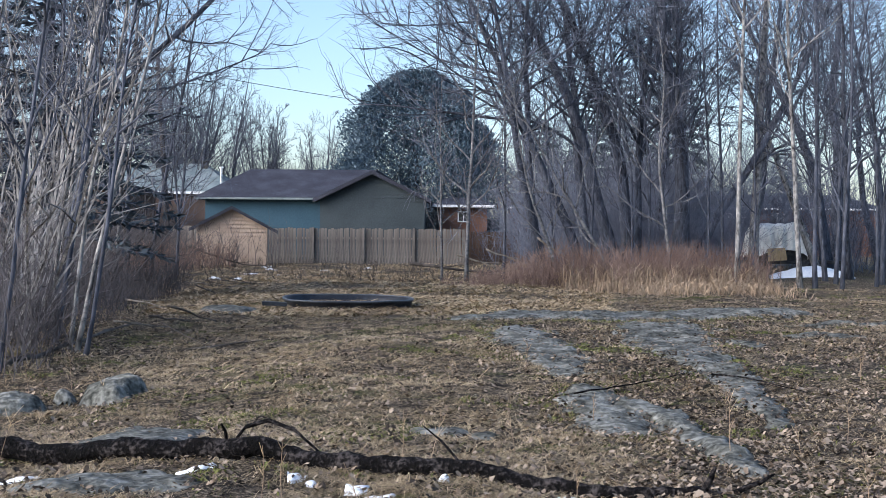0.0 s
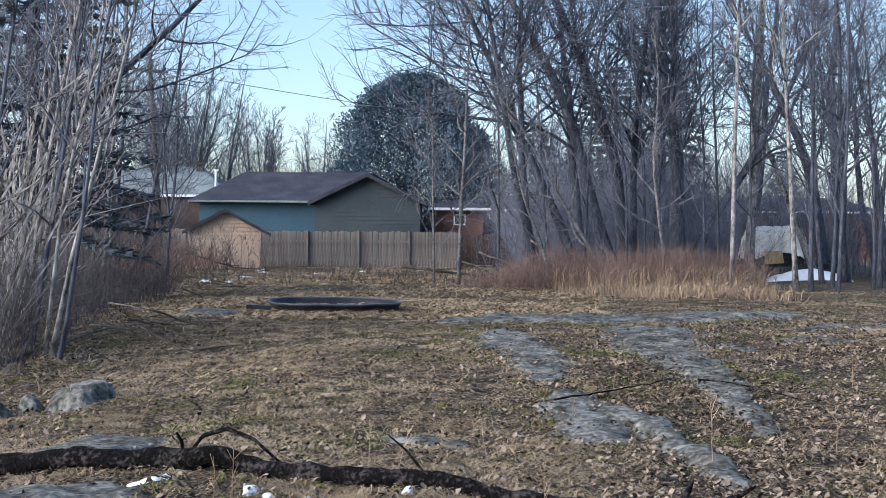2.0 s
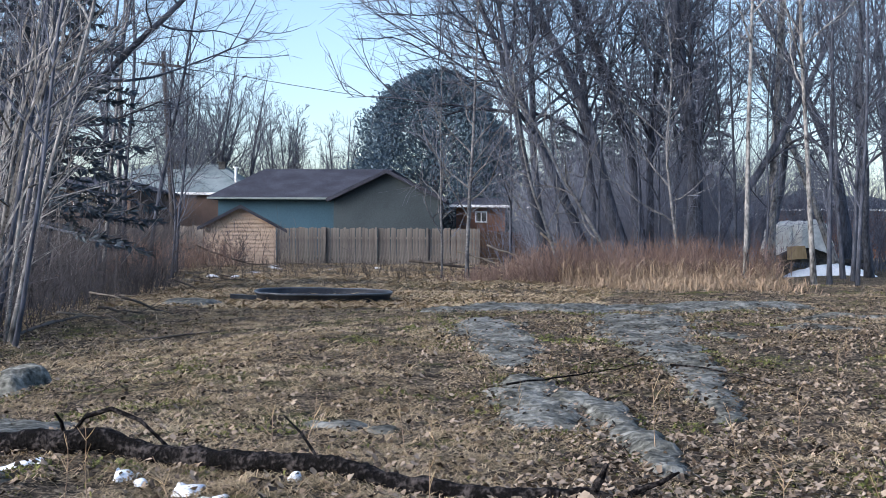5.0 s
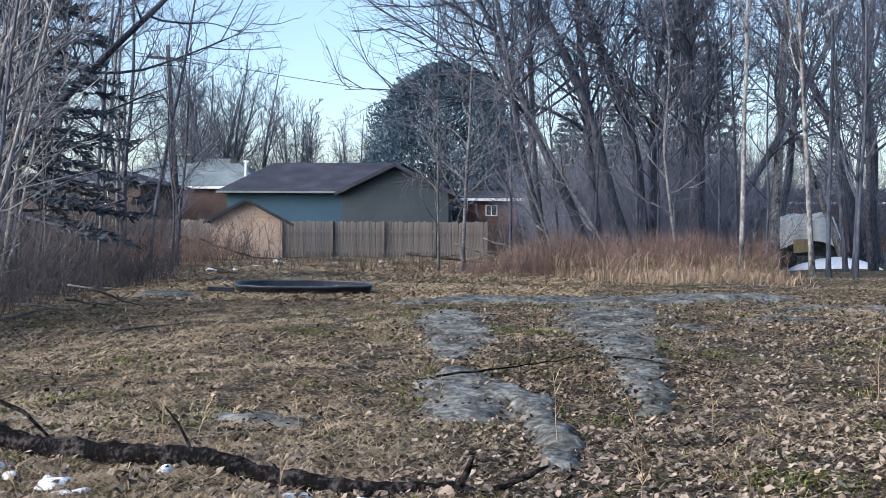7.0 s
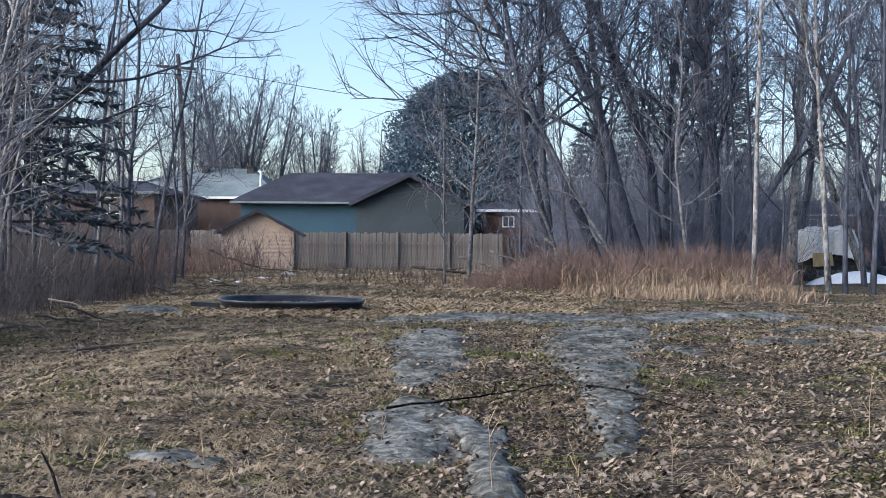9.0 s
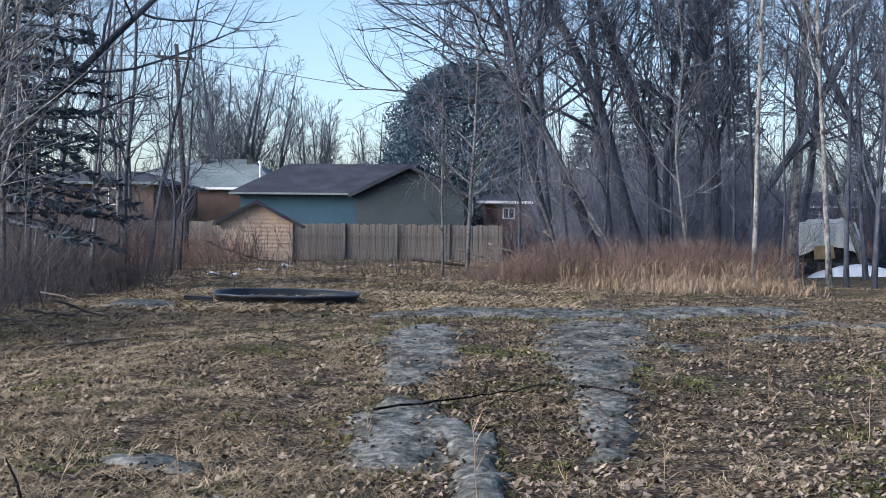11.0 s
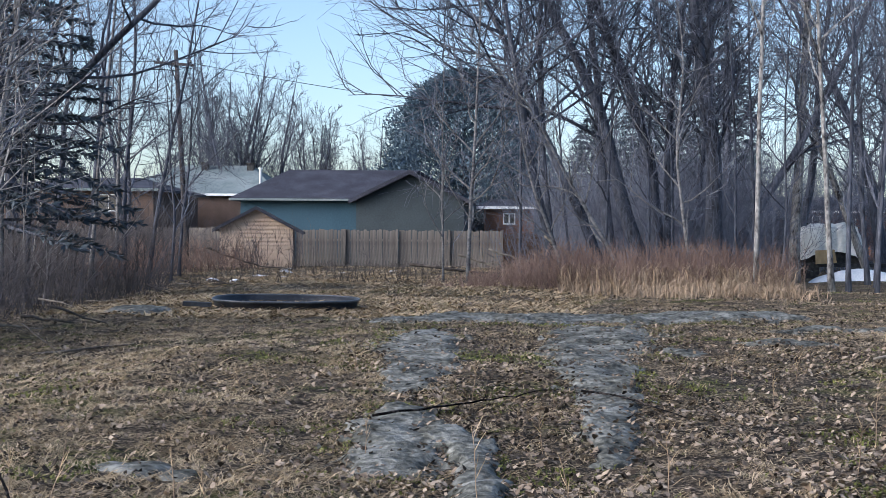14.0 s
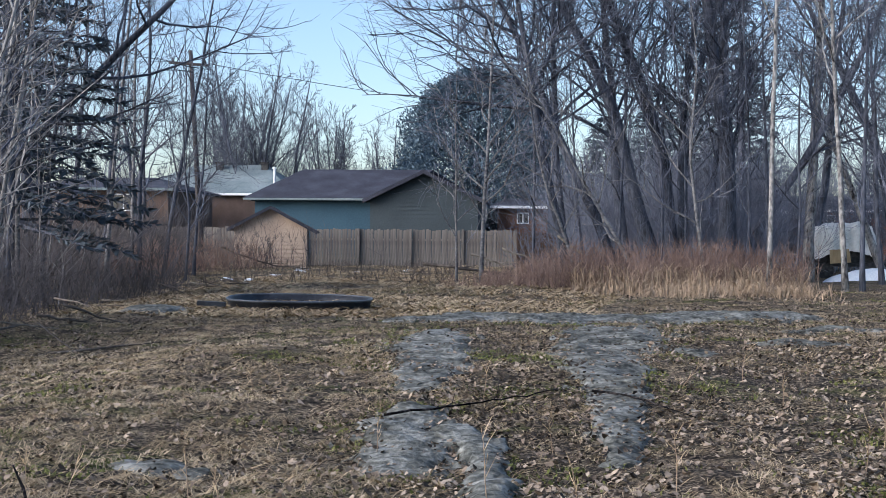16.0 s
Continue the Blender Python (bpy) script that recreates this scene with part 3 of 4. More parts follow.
# thicket side
THIN = []
for x, y, h, r, lean, pale in [(-4.9, 16.2, 9, 0.034, (0.20, 0), 1), (-5.1, 16.6, 9, 0.030, (0.15, 0), 1), (-4.6, 15.6, 8, 0.030, (0.22, 0), 0), (-5.6, 17.5, 9, 0.038, (0.18, 0), 0),
                               (-5.9, 18.4, 10, 0.038, (0.10, 0), 1), (-6.6, 20.5, 10, 0.045, (0.12, 0), 0), (-6.9, 21.5, 10, 0.045, (0.10, 0), 1), (-7.4, 23.0, 11, 0.049, (0.12, 0), 1),
                               (-7.9, 25.0, 11, 0.053, (0.05, 0), 0), (-8.6, 27.0, 11, 0.053, (0.10, 0), 1), (-9.3, 30.0, 12, 0.060, (0.02, 0), 0), (-8.9, 33.0, 12, 0.060, (0.03, 0), 1),
                               (-9.9, 36.0, 12, 0.068, (-0.02, 0), 0), (-10.6, 40.0, 12, 0.068, (0.03, 0), 1), (-5.2, 14.2, 8, 0.030, (0.1, 0), 0)]:
    THIN.append(tree_thing("thicket_tree", "thin leaning bare tree with pale trunk" if pale else "thin leaning bare tree with dark trunk", R, x, y, (M_PALE if y < 24 else M_DULL) if pale else M_BARK, M_TWIG, group="thin trees of the thicket", height=h, r0=r, lean=lean, first=0.24, limbs=11, subs=6, twigs=5,
                           reach=0.24, wander=0.03, twig_r=0.0042))
for n in range(9):
    y = R.uniform(14.5, 24) if n < 5 else R.uniform(24, 40)
    x = -4.9 - 0.2 * (y - 14) - abs(R.normal(0.3, 1.8))
    o = copy_thing(THIN[n % len(THIN)], pose(x, y, gz(x, y), 0, 0, R.uniform(-40, 40)))
    s = R.uniform(0.6, 1.0)
    o.scale = (s, s, s)
# tree leaning far out of the thicket over the clearing, and dark bare trees before the pole
tree_thing("leaning_tree", "dark bare tree leaning far out of the thicket", R, -13.2, 30.0, M_BARK, M_TWIG, height=14.5, r0=0.14, lean=(0.92, 0.0), first=0.25, limbs=17, subs=8, twigs=6, reach=0.34, rise=40, wander=0.05, twig_r=0.006, droop=0.03)
tree_thing("maple_tree", "bare maple with long fine branches over the yard", R, 3.3, 37.0, M_BARK, M_TWIG, height=12.0, r0=0.14, lean=(-0.30, 0), first=0.45, limbs=22, subs=12, twigs=9, reach=0.5, rise=26, wander=0.05, twig_r=0.0065)
for x, y, h, lean in [(4.9, 34.0, 8.5, (-0.34, 0)), (3.2, 33.6, 6.0, (-0.25, 0)), (6.4, 34.5, 8.0, (0.12, 0))]:
    tree_thing("young_tree", "pale arching young tree before the grove", R, x, y, M_DULL, M_HAZY_TWIG, group="pale young trees", height=h, r0=0.055, lean=lean, first=0.15, limbs=15, subs=7, twigs=5, reach=0.34, rise=34, wander=0.07, twig_r=0.006)
for x, y, h, r, lean in [(-10.4, 40.0, 12.5, 0.085, (0.01, 0)), (-9.75, 40.5, 12.0, 0.075, (0.05, 0)), (-9.2, 42.0, 9.0, 0.06, (0.03, 0)), (-11.3, 43.0, 12.0, 0.085, (-0.04, 0)), (-8.6, 39.0, 7.0, 0.05, (0.10, 0))]:
    tree_thing("scrub_tree", "dark slender bare tree beside a fence", R, x, y, M_BARK, M_TWIG, group="bare trees by the pole", height=h, r0=r, lean=lean, first=0.2, limbs=15, subs=6, twigs=5, reach=0.30, rise=48, wander=0.04, twig_r=0.006)
# conifers
conifer("spruce_tree", "tall dark spruce with drooping sprays", R, -9.0, 27.5, 13.0, 2.9, base=0.14, whorls=30, per=9, group="dark spruces", size=0.13, density=2.6)
conifer("cedar_tree", "broad round-topped dark conifer behind the house", R, -1.7, 80.0, 12.2, 5.6, base=0.02, dome=True, whorls=20, per=10, size=0.095, density=0.6)
for x, y, h, r in [(10.2, 56.0, 14, 2.6), (8.3, 67.0, 9.5, 3.2), (12.6, 66.0, 10.5, 3.3), (10.4, 72.0, 11.5, 3.4), (5.6, 70.0, 8.0, 2.6), (21.0, 110.0, 8.5, 3.4), (31.0, 111.0, 9.5, 3.6)]:
    conifer("spruce_tree", "tall dark spruce standing behind bare trees", R, x, y, h, r, whorls=24, per=8, group="dark spruces", size=0.19, density=1.3)
# far bare trees over the roofs
far = tree_thing("far_tree", "distant leafless tree with a rounded crown", R, -17.9, 85.0, M_BARK, M_TWIG, group="distant bare trees", joined=True, height=15.0, r0=0.14, stems=4, first=0.18, limbs=13, subs=7, twigs=6, reach=0.36, rise=58, twig_r=0.012, wander=0.03)
far2 = tree_thing("far_tree", "distant leafless tree with a rounded crown", R, -14.6, 98.0, M_BARK, M_TWIG, group="distant bare trees", joined=True, height=11.8, r0=0.12, stems=4, first=0.15, limbs=11, subs=7, twigs=6, reach=0.38, rise=58, twig_r=0.012, wander=0.03)
for n in range(12):
    x = -48 + 70 * (n + R.uniform(0, 0.9)) / 12
    y = R.uniform(98, 130)
    if -9.0 < x * 95 / y < -5.5 or -13.0 < x * 95 / y < -10.5:
        continue
    src = far if n % 2 else far2
    s = R.uniform(0.7, 1.0) if x < 0 else R.uniform(0.9, 1.25)
    o = copy_thing(src, pose(x, y, 0.1, 0, 0, R.uniform(0, 360)))
    o.scale = (s, s, s)
for x, s in ((-9.9, 0.93), (-12.6, 0.8), (-8.6, 0.75), (-14.2, 1.0)):
    o = copy_thing(far2, pose(x, 96, 0.1, 0, 0, 40 * x))
    o.scale = (s, s, s)
for x, y, s in ((-15.9, 86, 0.9), (-20.0, 88, 0.95), (-18.6, 87, 1.0)):
    o = copy_thing(far, pose(x, y, 0.1, 0, 0, 70 * x))
    o.scale = (s, s, s)


# ---------------------------------------------------------------- brush and grass
def brush(name, label, material, rng, count, place, height, twigs=5, r=0.006, ramp=None):
    s = Shape()
    for _ in range(count):
        x, y = place(rng)
        h = height * rng.uniform(0.5, 1.15) * (float(0.35 + 0.65 * step(ramp[0], ramp[1], x)) if ramp else 1)
        d = np.array((rng.normal(0, 0.34), rng.normal(0, 0.34), 1.0))
        p = curve(rng, (x, y, gz(x, y) - 0.03), d / np.linalg.norm(d), h, 4, 0.1)
        s.tube(p, np.linspace(r * 1.3, r * 0.5, 5), 3, False)
        for k in range(twigs):
            q, ax = along(p, rng.uniform(0.2, 0.95))
            s.tube(curve(rng, q, side_dir(rng, ax, radians(rng.uniform(20, 60))), h * rng.uniform(0.2, 0.45), 2, 0.2, 0.06), np.linspace(r * 0.8, r * 0.35, 3), 3, False)
    return single(name, s, material, label, "brush", kind="stuff")


B = np.random.default_rng(11)
brush("red_brush", "dense reddish-brown leafless brush along the clearing", M_RED, B, 1350, lambda g: ((lambda u: (0.6 + 7.6 * u + g.normal(0, 0.4), 30.4 + 7 * g.uniform(0, 1) * min(1, 0.3 + u)))(g.uniform(0, 1) ** 0.85)), 1.1, 7, 0.006, (0.6, 3.4))
brush("pale_stem", "pale thin leaning stems at the thicket edge", M_PALE, B, 26, lambda g: ((lambda y: (-5.2 - 0.25 * (y - 15) - abs(g.normal(0, 1.0)), y))(g.uniform(15.5, 24))), 5.5, 4, 0.022)
brush("thicket_brush", "tangle of bare grey-brown twigs under thin trees", M_SCRUB, B, 900, lambda g: ((lambda y: (-4.6 - 0.22 * (y - 13) - abs(g.normal(0, 2.6)), y))(g.uniform(13, 40))), 2.0, 9, 0.006)
brush("sapling_brush", "pale thin leaning saplings in the thicket", M_DULL, B, 45, lambda g: ((lambda y: (-4.9 - 0.2 * (y - 14) - abs(g.normal(0, 1.6)), y))(g.uniform(14.5, 32))), 5.0, 5, 0.011)
brush("low_brush", "low purple-brown bare brush at the thicket edge", M_SCRUB, B, 520, lambda g: ((lambda y: (-4.4 - 0.13 * (y - 13) - abs(g.normal(0, 1.2)), y))(g.uniform(14, 36))), 0.9, 8, 0.005)
brush("fence_brush", "tall bare scrub before a fence and bungalow", M_SCRUB, B, 230, lambda g: ((lambda y: (-0.235 * y + 0.6 - abs(g.normal(0, 2.6)), y))(g.uniform(34, 54))), 2.6, 11, 0.008)
brush("trailer_brush", "bare scrub beside a covered trailer", M_TWIG, B, 260, lambda g: (g.uniform(15.5, 24), g.uniform(46, 60)), 3.0, 10, 0.011)
brush("shed_brush", "reddish bare brush growing before a shed", M_RED, B, 480, lambda g: ((lambda y: (-8.4 - 0.15 * (53 - y) * 0.5 - abs(g.normal(0, 2.6)), y))(g.uniform(36, 53.5))), 1.2, 7, 0.008)
brush("far_brush", "grey tangle of bare brush below the grove", M_HAZY_TWIG, B, 700, lambda g: ((lambda x: (x, g.uniform(44, 60) if x < 10.5 else g.uniform(54, 62)))(g.uniform(3.2, 11.8))), 4.6, 12, 0.011)
brush("grove_brush", "fine grey bare saplings and twigs filling the grove", M_HAZY_TWIG, B, 200, lambda g: (g.uniform(1.6, 10.5), g.uniform(36, 47)), 3.8, 13, 0.006)
brush("shed_scrub", "thin bare shrubs before a cream shed", M_SCRUB, B, 70, lambda g: (-9.7 + g.normal(0, 1.7), g.uniform(50, 54)), 1.9, 9, 0.008)
brush("yard_weeds", "low tangle of dead weeds between a tank and fence", M_STICK, B, 520, lambda g: ((lambda y: (g.uniform(-0.2, 0.05) * y, y))(g.uniform(33, 57))), 0.45, 6, 0.006)
brush("back_brush", "tall grey bare scrub behind birches", M_HAZY_TWIG, B, 360, lambda g: (g.uniform(9.5, 20), g.uniform(54, 64)), 6.0, 14, 0.011)
brush("far_hedge", "tall bare scrub between the houses", M_TWIG, B, 1500, lambda g: (g.uniform(-40, 45), g.uniform(100, 112)), 4.5, 8, 0.03)


def bare(x, y):
    """Where moss and bare earth show between the grass."""
    return noise.noise((x * 0.75, y * 0.75, 5.5)) + 0.5 * noise.noise((x * 2.1, y * 2.1, 2.5)) > 0.22


def leafy(x, y):
    """Nought where straw covers the clearing, one where leaf litter does."""
    return float(step(0.4, 1.8, x + 1.2 * noise.noise((x * 0.6, y * 0.5, 31.0)))) * (1 - 0.6 * float(step(15, 19, y)))


def blades(name, label, rng, count, place, height, lie=0.3, width=0.006, material=None):
    s = Shape()
    for _ in range(count):
        x, y = place(rng)
        if on_slab(x, y) and rng.uniform() < 0.8:
            continue
        if lie > 1.2 and rng.uniform() < (0.85 if bare(x, y) else 0.93 * float(step(-0.06, 0.12, noise.noise((x * 4.2, y * 3.4, 14.5)) + 0.7 * noise.noise((x * 9.5, y * 7, 9.5))))):
            continue
        if lie > 1.2 and rng.uniform() < 0.6 * leafy(x, y):
            continue
        h = height * rng.uniform(0.5, 1.2)
        az, tl = rng.uniform(0, 6.28), (rng.uniform(0, 1) if lie < 1 else rng.uniform(0.7, 1)) * lie
        d = np.array((math.cos(az) * tl, math.sin(az) * tl, 1 - 0.75 * min(1, tl)))
        d /= np.linalg.norm(d)
        p = np.array((x, y, gz(x, y) - 0.005))
        m = p + d * h * 0.55
        e = m + (d * 0.6 + np.array((math.cos(az), math.sin(az), -0.25 if lie < 1 else 0.0)) * (0.3 + lie * 0.4)) * h * 0.45
        sd = np.array((-math.sin(az + 0.7), math.cos(az + 0.7), 0)) * width * rng.uniform(0.6, 1.4)
        b = len(s.v)
        s.v.extend([(p - sd).tolist(), (p + sd).tolist(), (m + sd).tolist(), (m - sd).tolist(), e.tolist()])
        s.f.extend([(b, b + 1, b + 2, b + 3), (b + 3, b + 2, b + 4)])
    return single(name, s, material or M_STRAW, label, "grass", kind="stuff")


G = np.random.default_rng(5)
TUFTS = [(float(a), float(c)) for a, c in zip(np.random.default_rng(2).uniform(-0.36, 0.36, 90), 6.3 + 20 * np.random.default_rng(4).uniform(0, 1, 90) ** 1.3)]


def tuft_spot(g):
    a, c = TUFTS[int(g.integers(0, len(TUFTS)))]
    return a * (c + 3) + 0.6 + g.normal(0, 0.25), c + g.normal(0, 0.35)


def edge_spot(g):
    u = g.uniform(0, 1) ** 0.8
    c = 3.2 + 4.8 * u
    return c + g.normal(0, 0.25), 29.2 + 1.2 * noise.noise((c * 0.9, 0, 0)) + g.normal(0, 0.9)


blades("tall_grass", "tall dry tan grass at the edge of the brush", G, 2300, edge_spot, 0.45, 0.85, 0.008, M_REED)
blades("tall_grass", "taller dry grass standing in the brush", G, 2000, lambda g: (g.uniform(3.0, 8.3), 30.3 + abs(g.normal(0, 2.0))), 0.85, 0.6, 0.008, M_REED)
blades("yard_grass", "short rough dead grass by the shed and fence", G, 44000, lambda g: ((lambda y: (g.uniform(-0.24, 0.14) * y, y))(20 + 38 * g.uniform(0, 1) ** 1.3)), 0.20, 1.1, 0.012)
blades("grass_tuft", "pale dry grass tufts on the clearing", G, 15000, tuft_spot, 0.15, 1.1, 0.003)
blades("edge_grass", "dry tan grass tufts beside the thicket", G, 1300, lambda g: (-3.0 + g.normal(0, 0.9), 14.9 + g.normal(0, 1.3)), 0.21, 1.1, 0.0035)


def near_spot(g):
    y = 5.5 + 26 * g.uniform(0, 1) ** 1.35
    return g.uniform(-0.42, 0.42) * (y + 3) + 0.6, y


blades("matted_grass", "flattened dead grass covering the clearing", G, 100000, near_spot, 0.12, 1.25, 0.003, M_WAD)


def wads(name, label, rng, count):
    """Arching wads of dead grass, each a sheaf of bent blades round one root."""
    s = Shape()
    for _ in range(count):
        x, y = near_spot(rng)
        if on_slab(x, y) or rng.uniform() < 0.72 * leafy(x, y) or rng.uniform() < 0.95 * float(step(0.0, 0.2, noise.noise((x * 1.7, y * 1.4, 4.5)) + 0.6 * noise.noise((x * 5, y * 4, 9.5)))):
            continue
        z, turn, size = gz(x, y), rng.uniform(0, 6.28), rng.uniform(0.6, 1.3)
        for k in range(15):
            az = turn + rng.normal(0, 1.3)
            ln, up = size * rng.uniform(0.06, 0.16), size * rng.uniform(0.010, 0.029)
            w = rng.uniform(0.0014, 0.0032)
            c, d = math.cos(az), math.sin(az)
            px, py = x + rng.normal(0, 0.045), y + rng.normal(0, 0.045)
            b = len(s.v)
            for f, h in ((0, 0.0), (0.45, 1.0), (1.0, 0.15)):
                qx, qy, qz = px + c * ln * f, py + d * ln * f, z + up * h
                s.v.extend([(qx - d * w * (1 - 0.6 * f), qy + c * w * (1 - 0.6 * f), qz), (qx + d * w * (1 - 0.6 * f), qy - c * w * (1 - 0.6 * f), qz)])
            s.f.extend([(b, b + 1, b + 3, b + 2), (b + 2, b + 3, b + 5, b + 4)])
    return single(name, s, M_WAD, label, "grass", kind="stuff")


wads("grass_wad", "arching wads of dead tan grass on the clearing", G, 28000)


def moss_spot(g):
    for _ in range(14):
        x, y = near_spot(g)
        rim = min(rib_distance(rib, x, y) for rib, h in RIBS)
        # The fixed strip stands in for a mossy ledge and its dark shadow.
        if noise.noise((x * 0.8, y * 1.1, 21.0)) + 0.5 * noise.noise((x * 3, y * 3, 2.0)) + (0.25 if 0.9 < rim < 1.7 else 0) > 0.36 or (0.8 < x < 4.4 and abs(y - 18.25 - 0.3 * (x - 1)) < 0.25):
            break
    return x, y


blades("moss", "low green moss among dead grass and granite", G, 40000, moss_spot, 0.045, 0.9, 0.006, M_MOSS)


def leaves(name, label, rng, count):
    s = Shape()
    for _ in range(count):
        x, y = near_spot(rng)
        if on_slab(x, y) and rng.uniform() < 0.3:
            continue
        if rng.uniform() < (0.75 if bare(x, y) else 0.65 * (1 - leafy(x, y))):
            continue
        a, l = rng.uniform(0, 6.28), rng.uniform(0.010, 0.029)
        z = gz(x, y) + rng.uniform(0.008, 0.04)
        tx, ty = rng.normal(0, 0.38), rng.normal(0, 0.38)
        b = len(s.v)
        for k in range(5):
            q = a + k * 1.2566 + rng.uniform(-0.3, 0.3)
            r = l * rng.uniform(0.45, 1.1)
            dx, dy = math.cos(q) * r, math.sin(q) * r
            s.v.append((x + dx, y + dy, z + dx * tx + dy * ty + rng.uniform(-0.3, 0.5) * r))
        s.f.extend([(b, b + 1, b + 2), (b, b + 2, b + 3), (b, b + 3, b + 4)])
    return single(name, s, M_LEAF, label, "leaves", kind="stuff")


leaves("fallen_leaves", "curled brown and greyish fallen leaves on the grass", G, 130000)


# ---------------------------------------------------------------- shed
def build_shed():
    ob = thing("garden_shed", "small cream lap-sided garden shed with dark shingled gable roof", "shed", pose(-9.55, 55.0, 0.0, 0, 0, 9))
    hw, d, zb, ze, za = 1.53, 2.6, 0.02, 1.84, 2.66
    core = Shape()
    core.prism([(-hw, 0.03, zb), (hw, 0.03, zb), (hw, 0.03, ze), (0, 0.03, za), (-hw, 0.03, ze)], (0, d, 0))
    part("body", core, M_CREAM, ob)
    n = 15
    for i in range(n):
        z0 = zb + (za - zb) * i / n
        z1 = z0 + (za - zb) / n
        w = [hw if z <= ze else hw * (za - z) / (za - ze) for z in (z0, z1)]
        if w[1] < 0.02:
            w[1] = 0.02
        s = Shape()
        s.v = [(-w[0], -0.045, z0), (w[0], -0.045, z0), (w[1], -0.004, z1), (-w[1], -0.004, z1), (-w[0], 0.03, z0), (w[0], 0.03, z0), (w[1], 0.03, z1), (-w[1], 0.03, z1)]
        s.f = [(0, 1, 2, 3), (5, 4, 7, 6), (4, 0, 3, 7), (1, 5, 6, 2), (3, 2, 6, 7), (4, 5, 1, 0)]
        part("siding_board", s, M_CREAM, ob)
    sl = (za - ze) / hw
    for sg in (-1, 1):
        ov = 0.52 if sg > 0 else 0.35
        s = Shape().prism([(0, -0.28, za + 0.03), (sg * (hw + ov), -0.28, ze + 0.03 - sl * ov), (sg * (hw + ov), d + 0.3, ze + 0.03 - sl * ov), (0, d + 0.3, za + 0.03)], (0, 0, 0.09))
        part("roof_slope", s, M_SHINGLE, ob)
        f = Shape().prism([(0, -0.31, za - 0.03), (sg * (hw + ov), -0.31, ze - 0.03 - sl * ov), (sg * (hw + ov), -0.31, ze + 0.12 - sl * ov), (0, -0.31, za + 0.12)], (0, 0.028, 0))
        part("barge_board", f, M_SHINGLE, ob)
    for sg in (-1, 1):
        part("corner_trim", Shape().box(sg * hw - 0.05, -0.035, zb, sg * hw + 0.05, 0.02, ze), M_CREAM, ob)


build_shed()


# ---------------------------------------------------------------- fences
def build_fence(name, label, x0, y0, x1, y1, top0, top1, material, rng, posts=True, w=0.14):
    L = math.hypot(x1 - x0, y1 - y0)
    ob = thing(name, label, "fence", pose(x0, y0, 0, 0, 0, math.degrees(math.atan2(y1 - y0, x1 - x0))))
    n = int(L / (w + 0.012))
    base = [Shape().prism([(0, 0, 0), (w, 0, 0), (w, 0, 1.0), (w - 0.03, 0, 1.015), (0.03, 0, 1.015), (0, 0, 1.0)], (0, 0.02, 0)).mesh("board", material)]
    for i in range(n):
        u = i / max(1, n - 1)
        b = new("board", base[0])
        b.parent = ob
        b.location = (u * (L - w), rng.uniform(-0.008, 0.008), 0.05)
        b.rotation_euler = (0, rng.normal(0, 0.008), 0)
        b.scale = (1, 1, top0 + (top1 - top0) * u - 0.05 + rng.normal(0, 0.02))
    for z in (0.4, 1.3):
        part("rail", Shape().box(0, 0.024, z, L, 0.065, z + 0.09), material, ob)
    if posts:
        k = max(2, int(L / 2.4))
        for i in range(k + 1):
            x = L * i / k
            part("post", Shape().box(x - 0.05, -0.11, 0, x + 0.05, -0.012, top0 + (top1 - top0) * i / k + 0.06), material, ob)


F = np.random.default_rng(3)
build_fence("board_fence", "weathered grey-brown vertical board fence", -8.9, 60.0, 1.05, 60.0, 1.80, 1.80, M_FENCE, F)
build_fence("board_fence", "weathered board fence behind the thicket", -20.0, 60.5, -11.6, 60.2, 1.85, 1.85, M_FENCE, F)
build_fence("dark_fence", "dark brown board fence behind brush", 1.1, 62.0, 8.0, 64.0, 1.7, 1.7, M_DKFENCE, F, False)


# ---------------------------------------------------------------- houses
def window(parent, x0, y, z0, x1, z1, bars=1):
    w = part("window", Shape().box(x0, y - 0.03, z0, x1, y + 0.02, z1), M_WHITE, parent, "white window frame")
    k = bars + 1
    for i in range(k):
        a = x0 + 0.07 + (x1 - x0 - 0.07) * i / k
        b = x0 + (x1 - x0 - 0.07) * (i + 1) / k + 0.0
        part("pane", Shape().box(a, y - 0.036, z0 + 0.07, b, y - 0.02, z1 - 0.07), M_GLASS, w, "dark glass pane")


def lap(parent, x0, x1, y, z0, z1, material, name="siding_board", h=0.2, gable=None):
    """Lapped boards on a wall that faces the clearing; gable = (left x, right x, eave z, apex z) cuts them to a gable."""
    n = int((z1 - z0) / h)
    for i in range(n):
        a, b = z0 + (z1 - z0) * i / n, z0 + (z1 - z0) * (i + 1) / n
        l0, r0, l1, r1 = x0, x1, x0, x1
        if gable:
            gl, gr, ge, ga = gable
            c, hw = (gl + gr) / 2, (gr - gl) / 2
            f0, f1 = (min(1, max(0.01, (ga - z) / (ga - ge))) for z in (a, b))
            l0, r0, l1, r1 = c - hw * f0, c + hw * f0, c - hw * f1, c + hw * f1
        s = Shape()
        s.v = [(l0, y - 0.02, a), (r0, y - 0.02, a), (r1, y - 0.004, b), (l1, y - 0.004, b), (l0, y + 0.03, a), (r0, y + 0.03, a), (r1, y + 0.03, b), (l1, y + 0.03, b)]
        s.f = [(0, 1, 2, 3), (5, 4, 7, 6), (4, 0, 3, 7), (1, 5, 6, 2), (3, 2, 6, 7), (4, 5, 1, 0)]
        part(name, s, material, parent)


